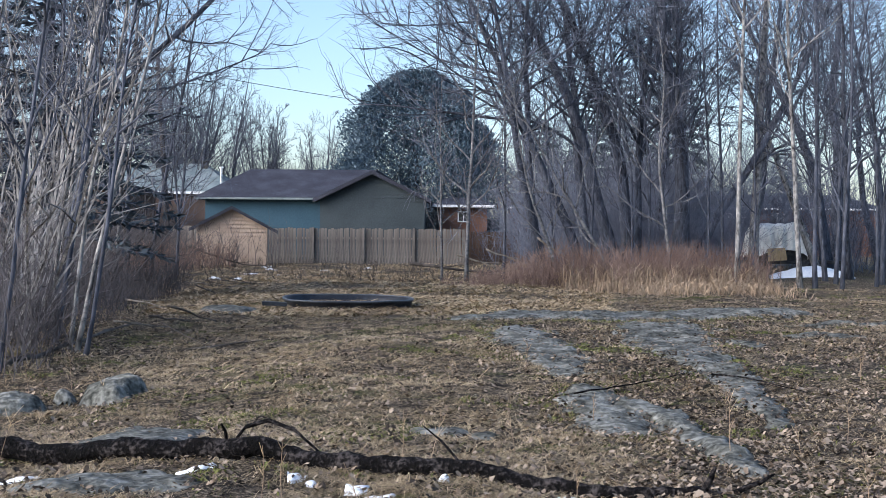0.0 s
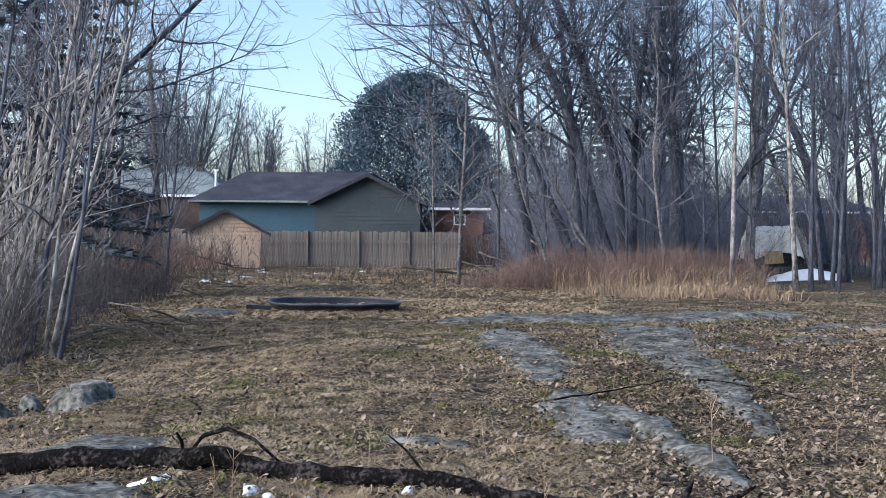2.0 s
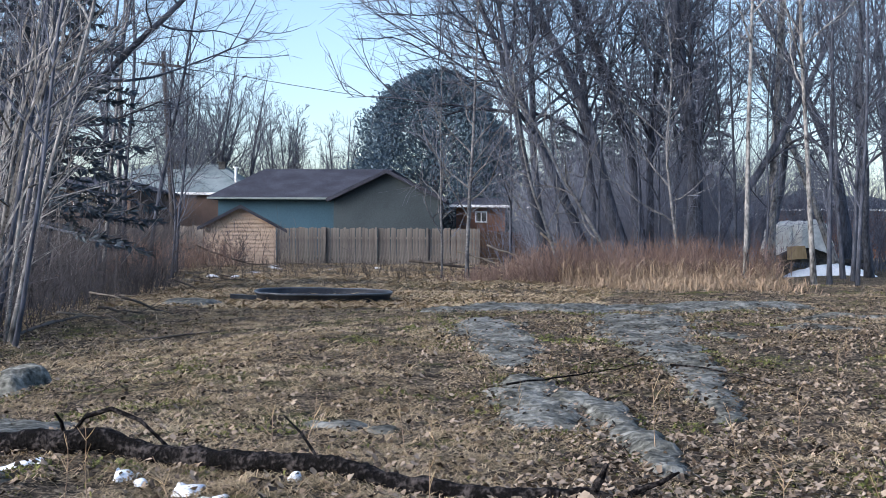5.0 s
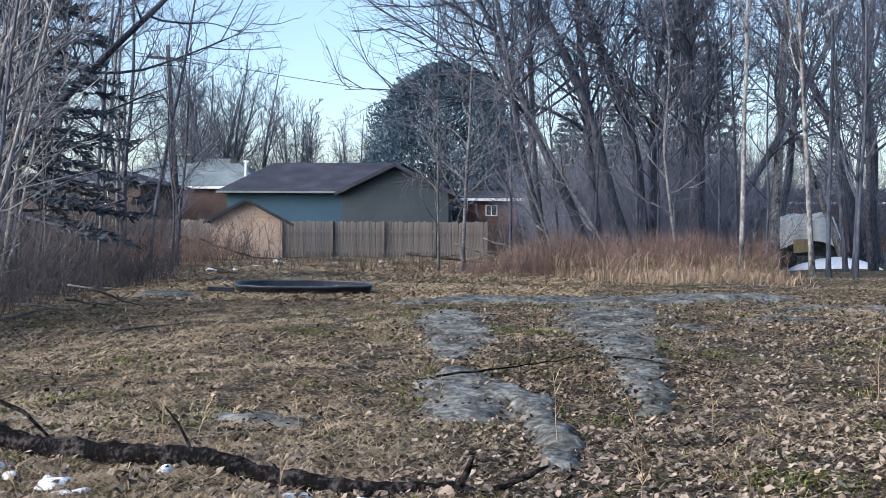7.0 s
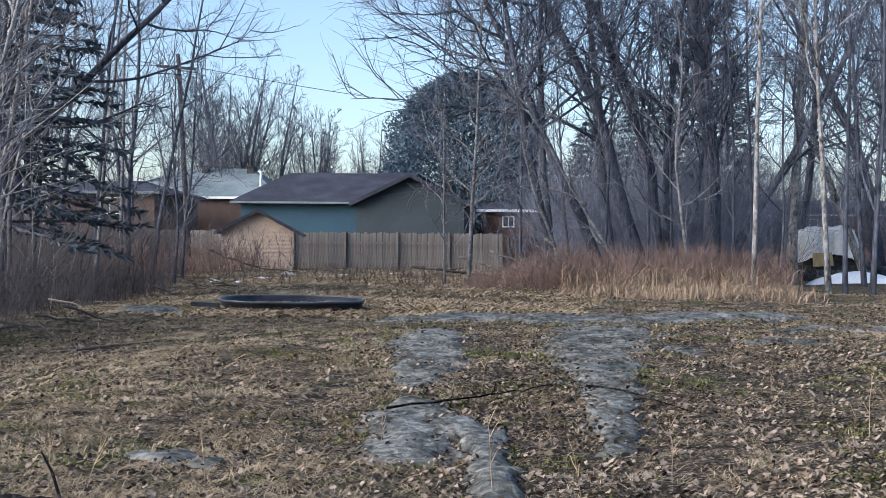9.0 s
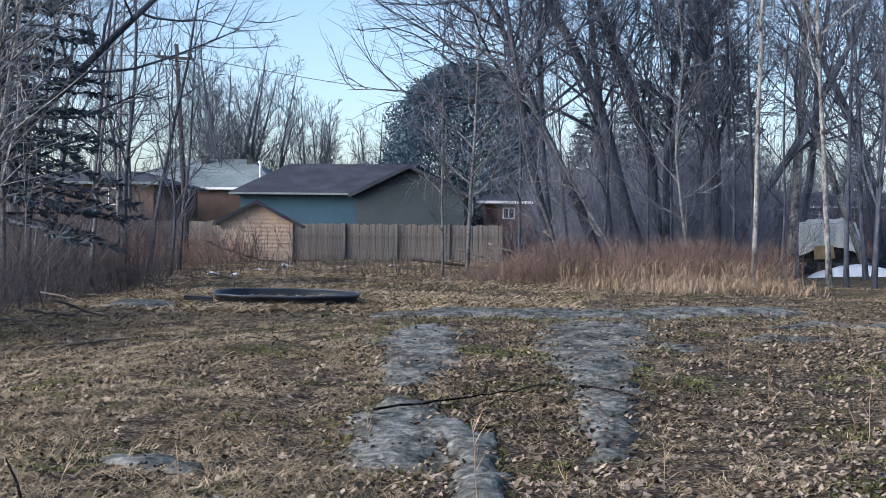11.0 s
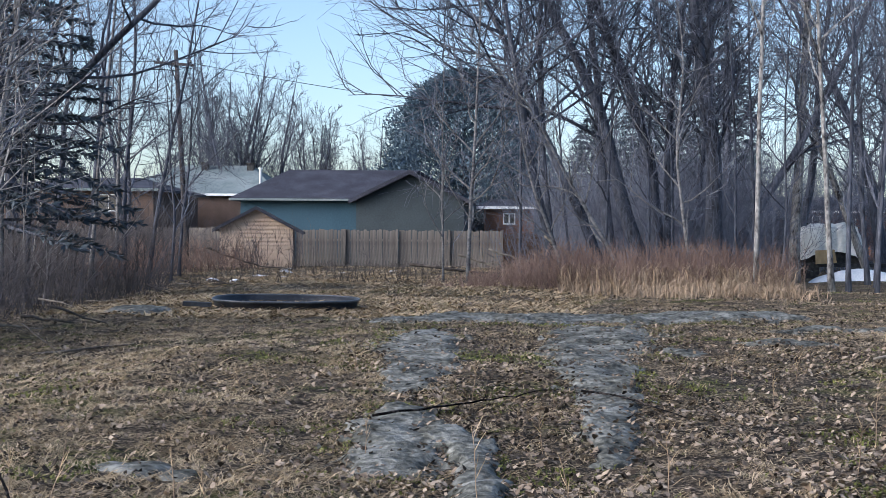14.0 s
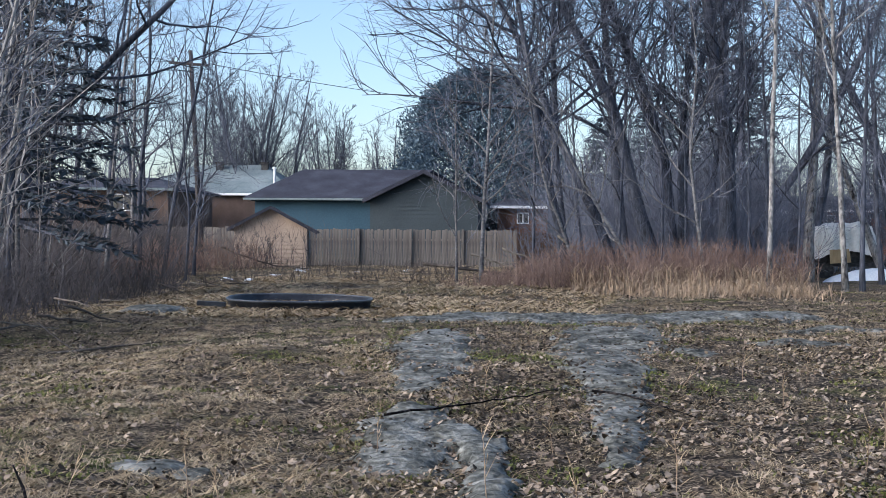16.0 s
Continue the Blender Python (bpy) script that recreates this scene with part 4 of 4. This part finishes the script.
def build_teal_house():
    ob = thing("bungalow", "teal and grey-green bungalow with dark brown shingle roof", "house", pose(0, 0, 0))
    # long wall
    part("wall", Shape().box(-13.0, 66.53, 0, -6.6, 73.5, 3.48), M_TEAL, ob, "teal lap-sided wall")
    lap(ob, -13.0, -6.62, 66.5, 0.2, 3.34, M_TEAL)
    # gable wing
    gx0, gx1, ap = -6.58, -1.0, -3.79
    part("gable_wall", Shape().prism([(gx0, 65.03, 0), (gx1, 65.03, 0), (gx1, 65.03, 3.42), (ap, 65.03, 4.78), (gx0, 65.03, 3.42)], (0, 7.0, 0)), M_OLIVE, ob, "grey-green gable wall")
    lap(ob, gx0, gx1, 65.0, 0.2, 4.7, M_OLIVE, gable=(gx0, gx1, 3.42, 4.78))
    # roofs
    part("roof", Shape().prism([(-13.5, 66.0, 3.40), (-5.4, 66.0, 3.40), (-3.79, 70.0, 5.12), (-11.1, 70.0, 5.12)], (0, 0, 0.12)), M_SHINGLE, ob)
    part("roof", Shape().prism([(-11.1, 70.0, 5.12), (-3.79, 70.0, 5.12), (-1.0, 74.0, 3.42), (-13.5, 74.0, 3.40)], (0, 0, 0.12)), M_SHINGLE, ob)
    part("roof", Shape().prism([(-13.5, 74.0, 3.40), (-13.5, 66.0, 3.40), (-11.1, 70.0, 5.12)], (0, 0, 0.12)), M_SHINGLE, ob)
    for sg, ex in ((-1, gx0 - 0.35), (1, gx1 + 0.35)):
        ez = 3.42 - 0.35 * (4.78 - 3.42) / 2.79
        part("wing_roof", Shape().prism([(ap, 64.6, 4.82), (ex, 64.6, ez + 0.04), (ex, 72.5, ez + 0.04), (ap, 72.5, 4.82)], (0, 0, 0.12)), M_SHINGLE, ob)
        part("barge_board", Shape().prism([(ap, 64.55, 4.74), (ex, 64.55, ez - 0.04), (ex, 64.55, ez + 0.17), (ap, 64.55, 4.95)], (0, 0.045, 0)), M_SHINGLE, ob)
    part("fascia", Shape().box(-13.5, 65.93, 3.39, -6.95, 65.99, 3.50), M_GREYROOF, ob, "pale eave board")
    p = part("vent_pipe", Shape().tube([(-13.05, 71.5, 3.9), (-13.05, 71.5, 5.35)], 0.075, 10), M_METAL, ob, "pale metal vent pipe")
    part("cap", Shape().tube([(-13.05, 71.5, 5.36), (-13.05, 71.5, 5.44)], 0.14, 10), M_METAL, p)
    part("collar", Shape().tube([(-13.05, 71.5, 3.9), (-13.05, 71.5, 4.15)], 0.16, 10), M_METAL, p)


build_teal_house()


def plain_house(name, label, x0, x1, y, depth, ze, zr, hip, wall_mat, roof_mat, wins=(), fascia=M_GREYROOF, over=0.4):
    ob = thing(name, label, "house", pose(0, 0, 0))
    part("wall", Shape().box(x0, y, 0, x1, y + depth, ze), wall_mat, ob)
    ym = y + depth / 2
    a, b = x0 - over, x1 + over
    part("roof", Shape().prism([(a, y - over, ze), (b, y - over, ze), (b - hip, ym, zr), (a + hip, ym, zr)], (0, 0, 0.12)), roof_mat, ob)
    part("roof", Shape().prism([(a + hip, ym, zr), (b - hip, ym, zr), (b, y + depth + over, ze), (a, y + depth + over, ze)], (0, 0, 0.12)), roof_mat, ob)
    for q, r in ((a, a + hip), (b, b - hip)):
        if hip > 0.3:
            part("roof", Shape().prism([(q, y - over, ze), (q, y + depth + over, ze), (r, ym, zr)], (0, 0, 0.12)), roof_mat, ob)
        else:
            part("gable", Shape().prism([(q + (0.4 if q < r else -0.4), y, ze), (q + (0.4 if q < r else -0.4), y + depth, ze), (q + (0.4 if q < r else -0.4), ym, zr)], (0.02, 0, 0)), wall_mat, ob)
    part("fascia", Shape().box(a, y - over - 0.06, ze - 0.03, b, y - over - 0.004, ze + 0.12), fascia, ob)
    for w in wins:
        window(ob, w[0], y - 0.01, w[1], w[2], w[3])
    return ob


grey_house = plain_house("grey_roofed_house", "low house with pale grey shingle roof behind trees", -24.0, -13.8, 79, 10, 4.1, 6.2, 3.0, M_BROWN, M_GREYROOF, (), M_WHITE)
for x in (-19.4, -16.3):
    part("roof_vent", Shape().box(x - 0.22, 83.0, 5.9, x + 0.22, 83.4, 6.38).box(x - 0.3, 82.9, 6.38, x + 0.3, 83.5, 6.46), M_DARK, grey_house, "small dark roof vent")
plain_house("brown_bungalow", "brown brick bungalow with white-framed window", -27.0, -18.2, 68, 9, 3.95, 4.75, 2.5, M_BROWN, M_SHINGLE, [(-21.4, 2.8, -20.0, 3.75)])
plain_house("orange_brick_house", "orange brick house with white trim glimpsed through trees", -0.25, 2.6, 72, 5, 3.2, 3.7, 0.8, M_BRICK, M_SHINGLE, [(0.85, 2.3, 1.55, 2.95)], M_WHITE)
plain_house("pale_house", "house with white gable and dark roof glimpsed through trees", 4.3, 7.4, 74, 6, 3.2, 4.1, 0.0, M_BRICK, M_SHINGLE, [(5.6, 2.2, 6.3, 2.9)], M_WHITE)
plain_house("brick_bungalow", "low brick bungalow with brown roof behind birches", 18.0, 34.0, 95, 9, 3.7, 4.9, 2.0, M_BRICK, M_SHINGLE, [(22.8, 2.6, 24.0, 3.45), (25.6, 2.6, 26.6, 3.45)], M_WHITE)


# ---------------------------------------------------------------- utility pole and line
def build_pole():
    ob = thing("utility_pole", "dark wooden utility pole with a crossarm", "pole", pose(-11.5, 51.0, 0.1))
    part("pole", Shape().tube([(0, 0, -0.2), (-0.05, 0, 1.5), (-0.5, 0, 8.85)], [0.125, 0.12, 0.085], 12), M_POLE, ob, smooth=True)
    part("crossarm", Shape().prism([(-1.36, -0.17, 8.30), (0.28, -0.17, 8.17), (0.28, -0.17, 8.28), (-1.36, -0.17, 8.41)], (0, 0.09, 0)), M_POLE, ob)
    for x, z in ((-1.2, 8.40), (0.15, 8.30)):
        part("insulator", Shape().tube([(x, -0.12, z), (x, -0.12, z + 0.06), (x, -0.12, z + 0.14)], [0.035, 0.05, 0.03], 8), M_GLASS, ob)
    for a, b, sag in (((-11.25, 51, 8.42), (14, 70, 8.1), 0.7), ((-12.7, 51, 8.5), (-45, 38, 8.8), 0.6)):
        pts = [tuple(Vector(a).lerp(Vector(b), i / 24) - Vector((0, 0, sag * 4 * (i / 24) * (1 - i / 24)))) for i in range(25)]
        single("overhead_wire", Shape().tube(pts, 0.013, 5), M_WIRE, "thin black overhead wire hung from a pole", "cable", group="overhead wires")


build_pole()


# ---------------------------------------------------------------- tank
def build_tank():
    cx, cy = -1.76, 22.7
    ob = thing("stock_tank", "open black plastic tank ring lying on grass", "tank", pose(cx, cy, gz(cx, cy) - 0.03, 0.8, 0.4, 8))
    s, segs = Shape(), 72
    prof = [(1.0, 0.0), (1.012, 0.16), (1.03, 0.165), (1.03, 0.2), (0.985, 0.2), (0.975, 0.0)]
    for r, z in prof:
        for k in range(segs):
            t = 2 * math.pi * k / segs
            ct, st = math.cos(t), math.sin(t)
            p = 0.55 if ct < 0 else 0.95
            s.v.append((1.17 * r * math.copysign(abs(ct) ** p, ct), 1.0 * r * math.copysign(abs(st) ** 0.9, st), z + 0.012 * noise.noise((ct * 2, st * 2, 4))))
    for i in range(len(prof) - 1):
        for k in range(segs):
            a, b = i * segs + k, i * segs + (k + 1) % segs
            s.f.append((a, b, b + segs, a + segs))
    part("wall", s, M_TANK, ob, smooth=True)
    lip = Shape()
    pts = [s.v[3 * segs + k] for k in range(segs)] + [s.v[3 * segs]]
    for k in range(segs):
        lip.tube([pts[k], pts[k + 1]], 0.018, 6, False)
    part("rim", lip, M_RIM, ob, "rolled plastic rim lightened as a highlight", smooth=True)
    single("dark_plank", Shape().box(-0.22, -0.09, 0.0, 0.22, 0.09, 0.07), M_TANK, "short dark plank lying beside a tank", "plank", pose(-3.0, 21.7, gz(-3.0, 21.7) + 0.03, 0, 3, 8))


build_tank()


# ---------------------------------------------------------------- fallen log
def build_log():
    ob = thing("fallen_log", "long dark wet fallen trunk with peeling bark lying on grass", "log", pose(0, 0, 0))
    rng = np.random.default_rng(21)
    ctl = [(-4.2, 9.1), (-3.1, 8.62), (-2.2, 8.35), (-1.1, 8.12), (-0.4, 7.80), (0.15, 7.55), (0.7, 7.30), (1.2, 7.05), (1.68, 6.86)]
    pts, rad = [], []
    for i in range(161):
        i = i / 2
        x = i / 80 * (len(ctl) - 1)
        k = min(int(x), len(ctl) - 2)
        f = x - k
        p = Vector(ctl[k]).lerp(Vector(ctl[k + 1]), f)
        r = 0.080 - 0.036 * i / 80 + 0.006 * noise.noise((i * 0.6, 1, 2))
        pts.append((p.x, p.y, gz(p.x, p.y) + r * (0.85 - 0.5 * i / 80) + 0.03 - 0.03 * i / 80 + 0.02 * noise.noise((i * 0.16, 5, 1))))
        rad.append(r * (1 - 0.55 * float(step(72, 80, i))))
    s = Shape().tube(pts, rad, 14)
    s.v = [(x, y + 0.016 * noise.noise((x * 7, y * 9, z * 22)), z + 0.012 * noise.noise((x * 5, y * 8 + 4, z * 24)) + 0.011 * noise.noise((x * 22, y * 34, z * 46))) for x, y, z in s.v]
    part("trunk", s, M_WET, ob, smooth=True)
    br = Shape()
    z0 = gz(-1.4, 8.2) + 0.1
    arch = [(-1.42, 8.2, z0), (-1.32, 8.18, z0 + 0.13), (-1.16, 8.16, z0 + 0.18), (-0.98, 8.12, z0 + 0.12), (-0.80, 8.05, z0 - 0.02)]
    br.tube(arch, [0.018, 0.017, 0.015, 0.013, 0.010], 7)
    part("branch", br, M_WET, ob, smooth=True)
    for base, tip, r in (((1.50, 6.93, 0.03), (1.56, 6.92, 0.17), 0.022), ((1.66, 6.88, 0.03), (1.82, 6.88, 0.10), 0.02), ((1.80, 6.88, 0.09), (1.90, 6.92, 0.14), 0.012), ((0.1, 7.58, 0.1), (-0.12, 7.9, 0.26), 0.009), ((-1.45, 8.2, 0.12), (-1.47, 8.1, 0.26), 0.014)):
        gzb = gz(base[0], base[1])
        part("stub", Shape().tube([(base[0], base[1], gzb + base[2]), ((base[0] + tip[0]) / 2 + 0.01, (base[1] + tip[1]) / 2, gzb + (base[2] + tip[2]) / 2 + 0.01), (tip[0], tip[1], gzb + tip[2])], [r, r * 0.8, r * 0.45], 6), M_WET, ob)


build_log()


def snow_bit(x, y, rx, ry, h, seed):
    single("snow_patch", slab_mesh(x, y, rx, ry, seed * 37 % 90, h, seed * 2.3 + 70, 0.012 if y < 20 else 0.04, 0.2), M_SNOW, "small patch of old melting snow on grass", "snow", group="snow patches", smooth=True)


for n, (x, y, rx, ry, h) in enumerate([(-1.58, 7.86, 0.14, 0.05, 0.025), (-0.92, 7.55, 0.09, 0.04, 0.025), (-0.80, 7.48, 0.05, 0.04, 0.02), (-0.52, 7.28, 0.09, 0.07, 0.03), (-0.36, 7.12, 0.08, 0.03, 0.025), (0.72, 7.08, 0.12, 0.04, 0.03), (0.02, 7.42, 0.05, 0.03, 0.04),
                                       (-2.75, 7.75, 0.14, 0.05, 0.025), (1.05, 6.85, 0.12, 0.04, 0.03), (-7.4, 51, 0.25, 0.2, 0.06), (-6.6, 47, 0.22, 0.18, 0.05), (-4.7, 48, 0.18, 0.2, 0.05), (-6.9, 44, 0.2, 0.2, 0.05), (-6.5, 38.5, 0.16, 0.15, 0.07), (-7.4, 39.5, 0.18, 0.15, 0.07), (-5.5, 41, 0.12, 0.15, 0.05), (-3.2, 52, 0.2, 0.2, 0.05)]):
    snow_bit(x, y, rx, ry, h, n + 1)


# ---------------------------------------------------------------- tarped pile
def build_tarp():
    ob = thing("covered_trailer", "white tarpaulin draped over a trailer load", "trailer", pose(13.2, 48.2, gz(13.2, 48.2)))
    s, nx, ny = Shape(), 26, 16
    for j in range(ny + 1):
        for i in range(nx + 1):
            u, v = i / nx * 2 - 1, j / ny * 2 - 1
            e = max(abs(u), abs(v))
            x, y = u * 1.3, v * 1.3
            z = 1.98 - 0.22 * (u * u) - 0.12 * noise.noise((x * 1.2, y * 1.2, 4))
            if e > 0.72:
                k = (e - 0.72) / 0.28
                z -= 1.05 * k
                x, y = x * (1 - 0.1 * k), y * (1 - 0.1 * k)
            z += 0.10 * noise.noise((x * 2.2, y * 3 + z * 2, 1)) + 0.05 * noise.noise((x * 6, y * 6, 2))
            y += 0.18 * noise.noise((x * 4.5, z * 2, 9))
            s.v.append((x, y, z))
    for j in range(ny):
        for i in range(nx):
            a = j * (nx + 1) + i
            s.f.append((a, a + 1, a + nx + 2, a + nx + 1))
    part("tarpaulin", s, M_TARP, ob, smooth=True)
    part("load", Shape().box(-0.95, -0.95, 0.6, 0.95, 0.95, 1.55), M_DARK, ob)
    part("deck", Shape().box(-1.3, -1.1, 0.45, 2.2, 1.1, 0.58), M_DARK, ob)
    for x in (-0.8, 0.8):
        part("wheel", Shape().tube([(x, -1.15, 0.3), (x, -0.95, 0.3)], 0.3, 16), M_DARK, ob)
    single("plywood_sheet", Shape().prism([(0, 0, 0), (0.75, 0, 0.05), (0.70, 0.1, 0.52), (0.02, 0.12, 0.48)], (0, 0.03, 0.01)), M_PLY, "tan plywood piece leaning against a covered load", "board", pose(12.5, 46.75, 0.62, 0, 0, 5))
    t2 = Shape()
    t2.v = [(u * 1.75 / 10, v * 0.8 / 6, max(0.0, 0.55 * (1 - (u / 10) ** 2) * (1 - (v / 6) ** 2)) + 0.08 * noise.noise((u * 0.5, v * 0.7, 3)) - (0.06 if max(abs(u) / 10, abs(v) / 6) > 0.95 else 0)) for v in range(-6, 7) for u in range(-10, 11)]
    t2.f = [(j * 21 + i, j * 21 + i + 1, j * 21 + i + 22, j * 21 + i + 21) for j in range(12) for i in range(20)]
    single("snow_heap", t2, M_SNOW, "low heap of old snow beside a covered load", "snow", pose(12.9, 42.5, 0.0), smooth=True)


build_tarp()


# ---------------------------------------------------------------- fallen wood and small growth
def stick(name, label, pts, r, material, seed, side=0):
    rng = np.random.default_rng(seed)
    pts = np.array(pts, float)
    fine = []
    for i in range(len(pts) - 1):
        for k in range(5):
            fine.append(pts[i] + (pts[i + 1] - pts[i]) * k / 5 + rng.normal(0, r * 0.5, 3))
    fine.append(pts[-1])
    fine = np.array(fine)
    ob = thing(name, label, "branch", pose(0, 0, 0), group="fallen branches")
    part("stem", Shape().tube(fine, np.linspace(r, r * 0.35, len(fine)), 7), material, ob, smooth=True)
    for _ in range(side):
        p, ax = along(fine, rng.uniform(0.3, 0.9))
        ln = rng.uniform(0.25, 0.5) * np.linalg.norm(pts[-1] - pts[0]) * 0.5
        d = side_dir(rng, ax, radians(rng.uniform(25, 50)))
        d[2] = abs(d[2]) * 0.5
        part("side_twig", Shape().tube(curve(rng, p, d, ln, 4, 0.12), np.linspace(r * 0.45, r * 0.15, 5), 5), material, ob)
    return ob


FALLEN = "fallen bare branch lying on the ground"
stick("fallen_branch", "long dark fallen branch propped on brush", [(-1.0, 36, 0.68), (0.3, 36, 0.55), (2.4, 36, 0.25)], 0.055, M_STICK, 1, 3)
stick("fallen_branch", "pale fallen branch leaning in brush", [(0.4, 35, 0.98), (1.3, 35, 0.7), (2.4, 35, 0.25)], 0.035, M_DRY, 2, 4)
stick("fallen_branch", "pale fallen branch leaning in brush", [(1.2, 34.8, 1.14), (2.1, 34.9, 0.85), (2.9, 35, 0.35)], 0.03, M_DRY, 3, 4)
stick("fallen_branch", "pale fallen branch leaning in brush", [(2.7, 34.6, 1.46), (3.4, 34.8, 0.95), (4.1, 35, 0.3)], 0.035, M_DRY, 4, 4)
stick("fallen_branch", "dark bent branch lying before a shed", [(-10.4, 50, 1.0), (-9.8, 50, 0.78), (-8.2, 50, 0.27), (-6.8, 50, 0.18)], 0.05, M_STICK, 5, 2)
stick("fallen_branch", FALLEN, [(-5.3, 14.5, gz(-5.3, 14.5) + 0.03), (-5.15, 16.5, gz(-5.15, 16.5) + 0.05), (-4.75, 18.6, gz(-4.75, 18.6) + 0.05)], 0.04, M_STICK, 6, 2)
stick("fallen_branch", "thin dark stick lying on dead grass", [(-3.37, 16.1, gz(-3.37, 16.1) + 0.02), (-2.33, 17.0, gz(-2.33, 17.0) + 0.03)], 0.018, M_STICK, 7, 1)
# Dark root and crack lines over the granite, built as two sticks.
stick("fallen_branch", "thin dark line across granite built as a stick", [(x, y, gz(x, y) + 0.07) for x, y in ((1.2, 10.95), (1.6, 11.3), (2.0, 11.7), (2.4, 12.0))], 0.010, M_WET, 8, 2)
stick("fallen_branch", "thin dark line across granite built as a stick", [(x, y, gz(x, y) + 0.05) for x, y in ((2.68, 12.1), (3.0, 11.7), (3.35, 11.1))], 0.010, M_WET, 18, 1)
stick("fallen_branch", "short pale stick lying on dead grass", [(5.6, 14.6, gz(5.6, 14.6) + 0.05), (6.4, 15.3, gz(6.4, 15.3) + 0.08)], 0.015, M_DRY, 9, 1)
S = np.random.default_rng(31)
for n in range(18):
    y = S.uniform(17, 40)
    x = -3.6 - 0.10 * (y - 14) - abs(S.normal(0, 1.3))
    a, l = S.uniform(-0.9, 0.9), S.uniform(0.5, 1.3)
    x1, y1 = x + l * math.cos(a), y + l * math.sin(a)
    stick("fallen_branch", "fallen grey stick at the thicket edge", [(x, y, gz(x, y) + S.uniform(0.02, 0.35)), (x1, y1, gz(x1, y1) + 0.05)], S.uniform(0.010, 0.022), M_DRY if n % 3 == 0 else M_STICK, 40 + n, 2)


def weed(x, y, h, seed):
    rng = np.random.default_rng(seed)
    ob = thing("dry_weed", "thin dry upright weed stalk", "weed", pose(x, y, gz(x, y)), group="dry weeds")
    p = curve(rng, (0, 0, -0.02), (rng.normal(0, 0.15), rng.normal(0, 0.15), 1), h, 5, 0.08)
    part("stalk", Shape().tube(p, np.linspace(0.003, 0.0015, 6), 4), M_REED, ob)
    for _ in range(4):
        q, ax = along(p, rng.uniform(0.4, 0.95))
        part("side_shoot", Shape().tube(curve(rng, q, side_dir(rng, ax, 0.6), h * 0.25, 2, 0.1), np.linspace(0.0022, 0.001, 3), 3), M_STRAW, ob)


for n in range(34):
    y = 6.3 + 7 * S.uniform(0, 1) ** 1.3
    weed(S.uniform(-0.36, 0.34) * (y + 2) + 0.5, y, S.uniform(0.2, 0.48), 100 + n)


# ---------------------------------------------------------------- shelter and pale walls beyond the grove
def build_carport():
    ob = thing("carport", "open shelter with a pale snow-edged roof", "shelter", pose(13.0, 60.0, 0.1))
    part("roof", Shape().prism([(-1.2, 0, 2.95), (1.9, 0, 2.35), (1.9, 3, 2.35), (-1.2, 3, 2.95)], (0, 0, 0.12)), M_WHITE, ob, "pale sloping roof")
    for x, z in ((-1.0, 2.9), (1.7, 2.4)):
        for y in (0.1, 2.8):
            part("post", Shape().box(x - 0.05, y - 0.05, 0, x + 0.05, y + 0.05, z), M_DARK, ob)
    part("back_panel", Shape().box(-1.0, 2.85, 0.3, 1.7, 2.9, 2.2), M_DARK, ob)


build_carport()
plain_house("white_house", "white-walled house glimpsed through bare trees", 9.9, 14.5, 92, 7, 3.9, 5.1, 0.0, M_WHITE, M_SHINGLE, [(10.6, 2.4, 11.4, 3.3)])
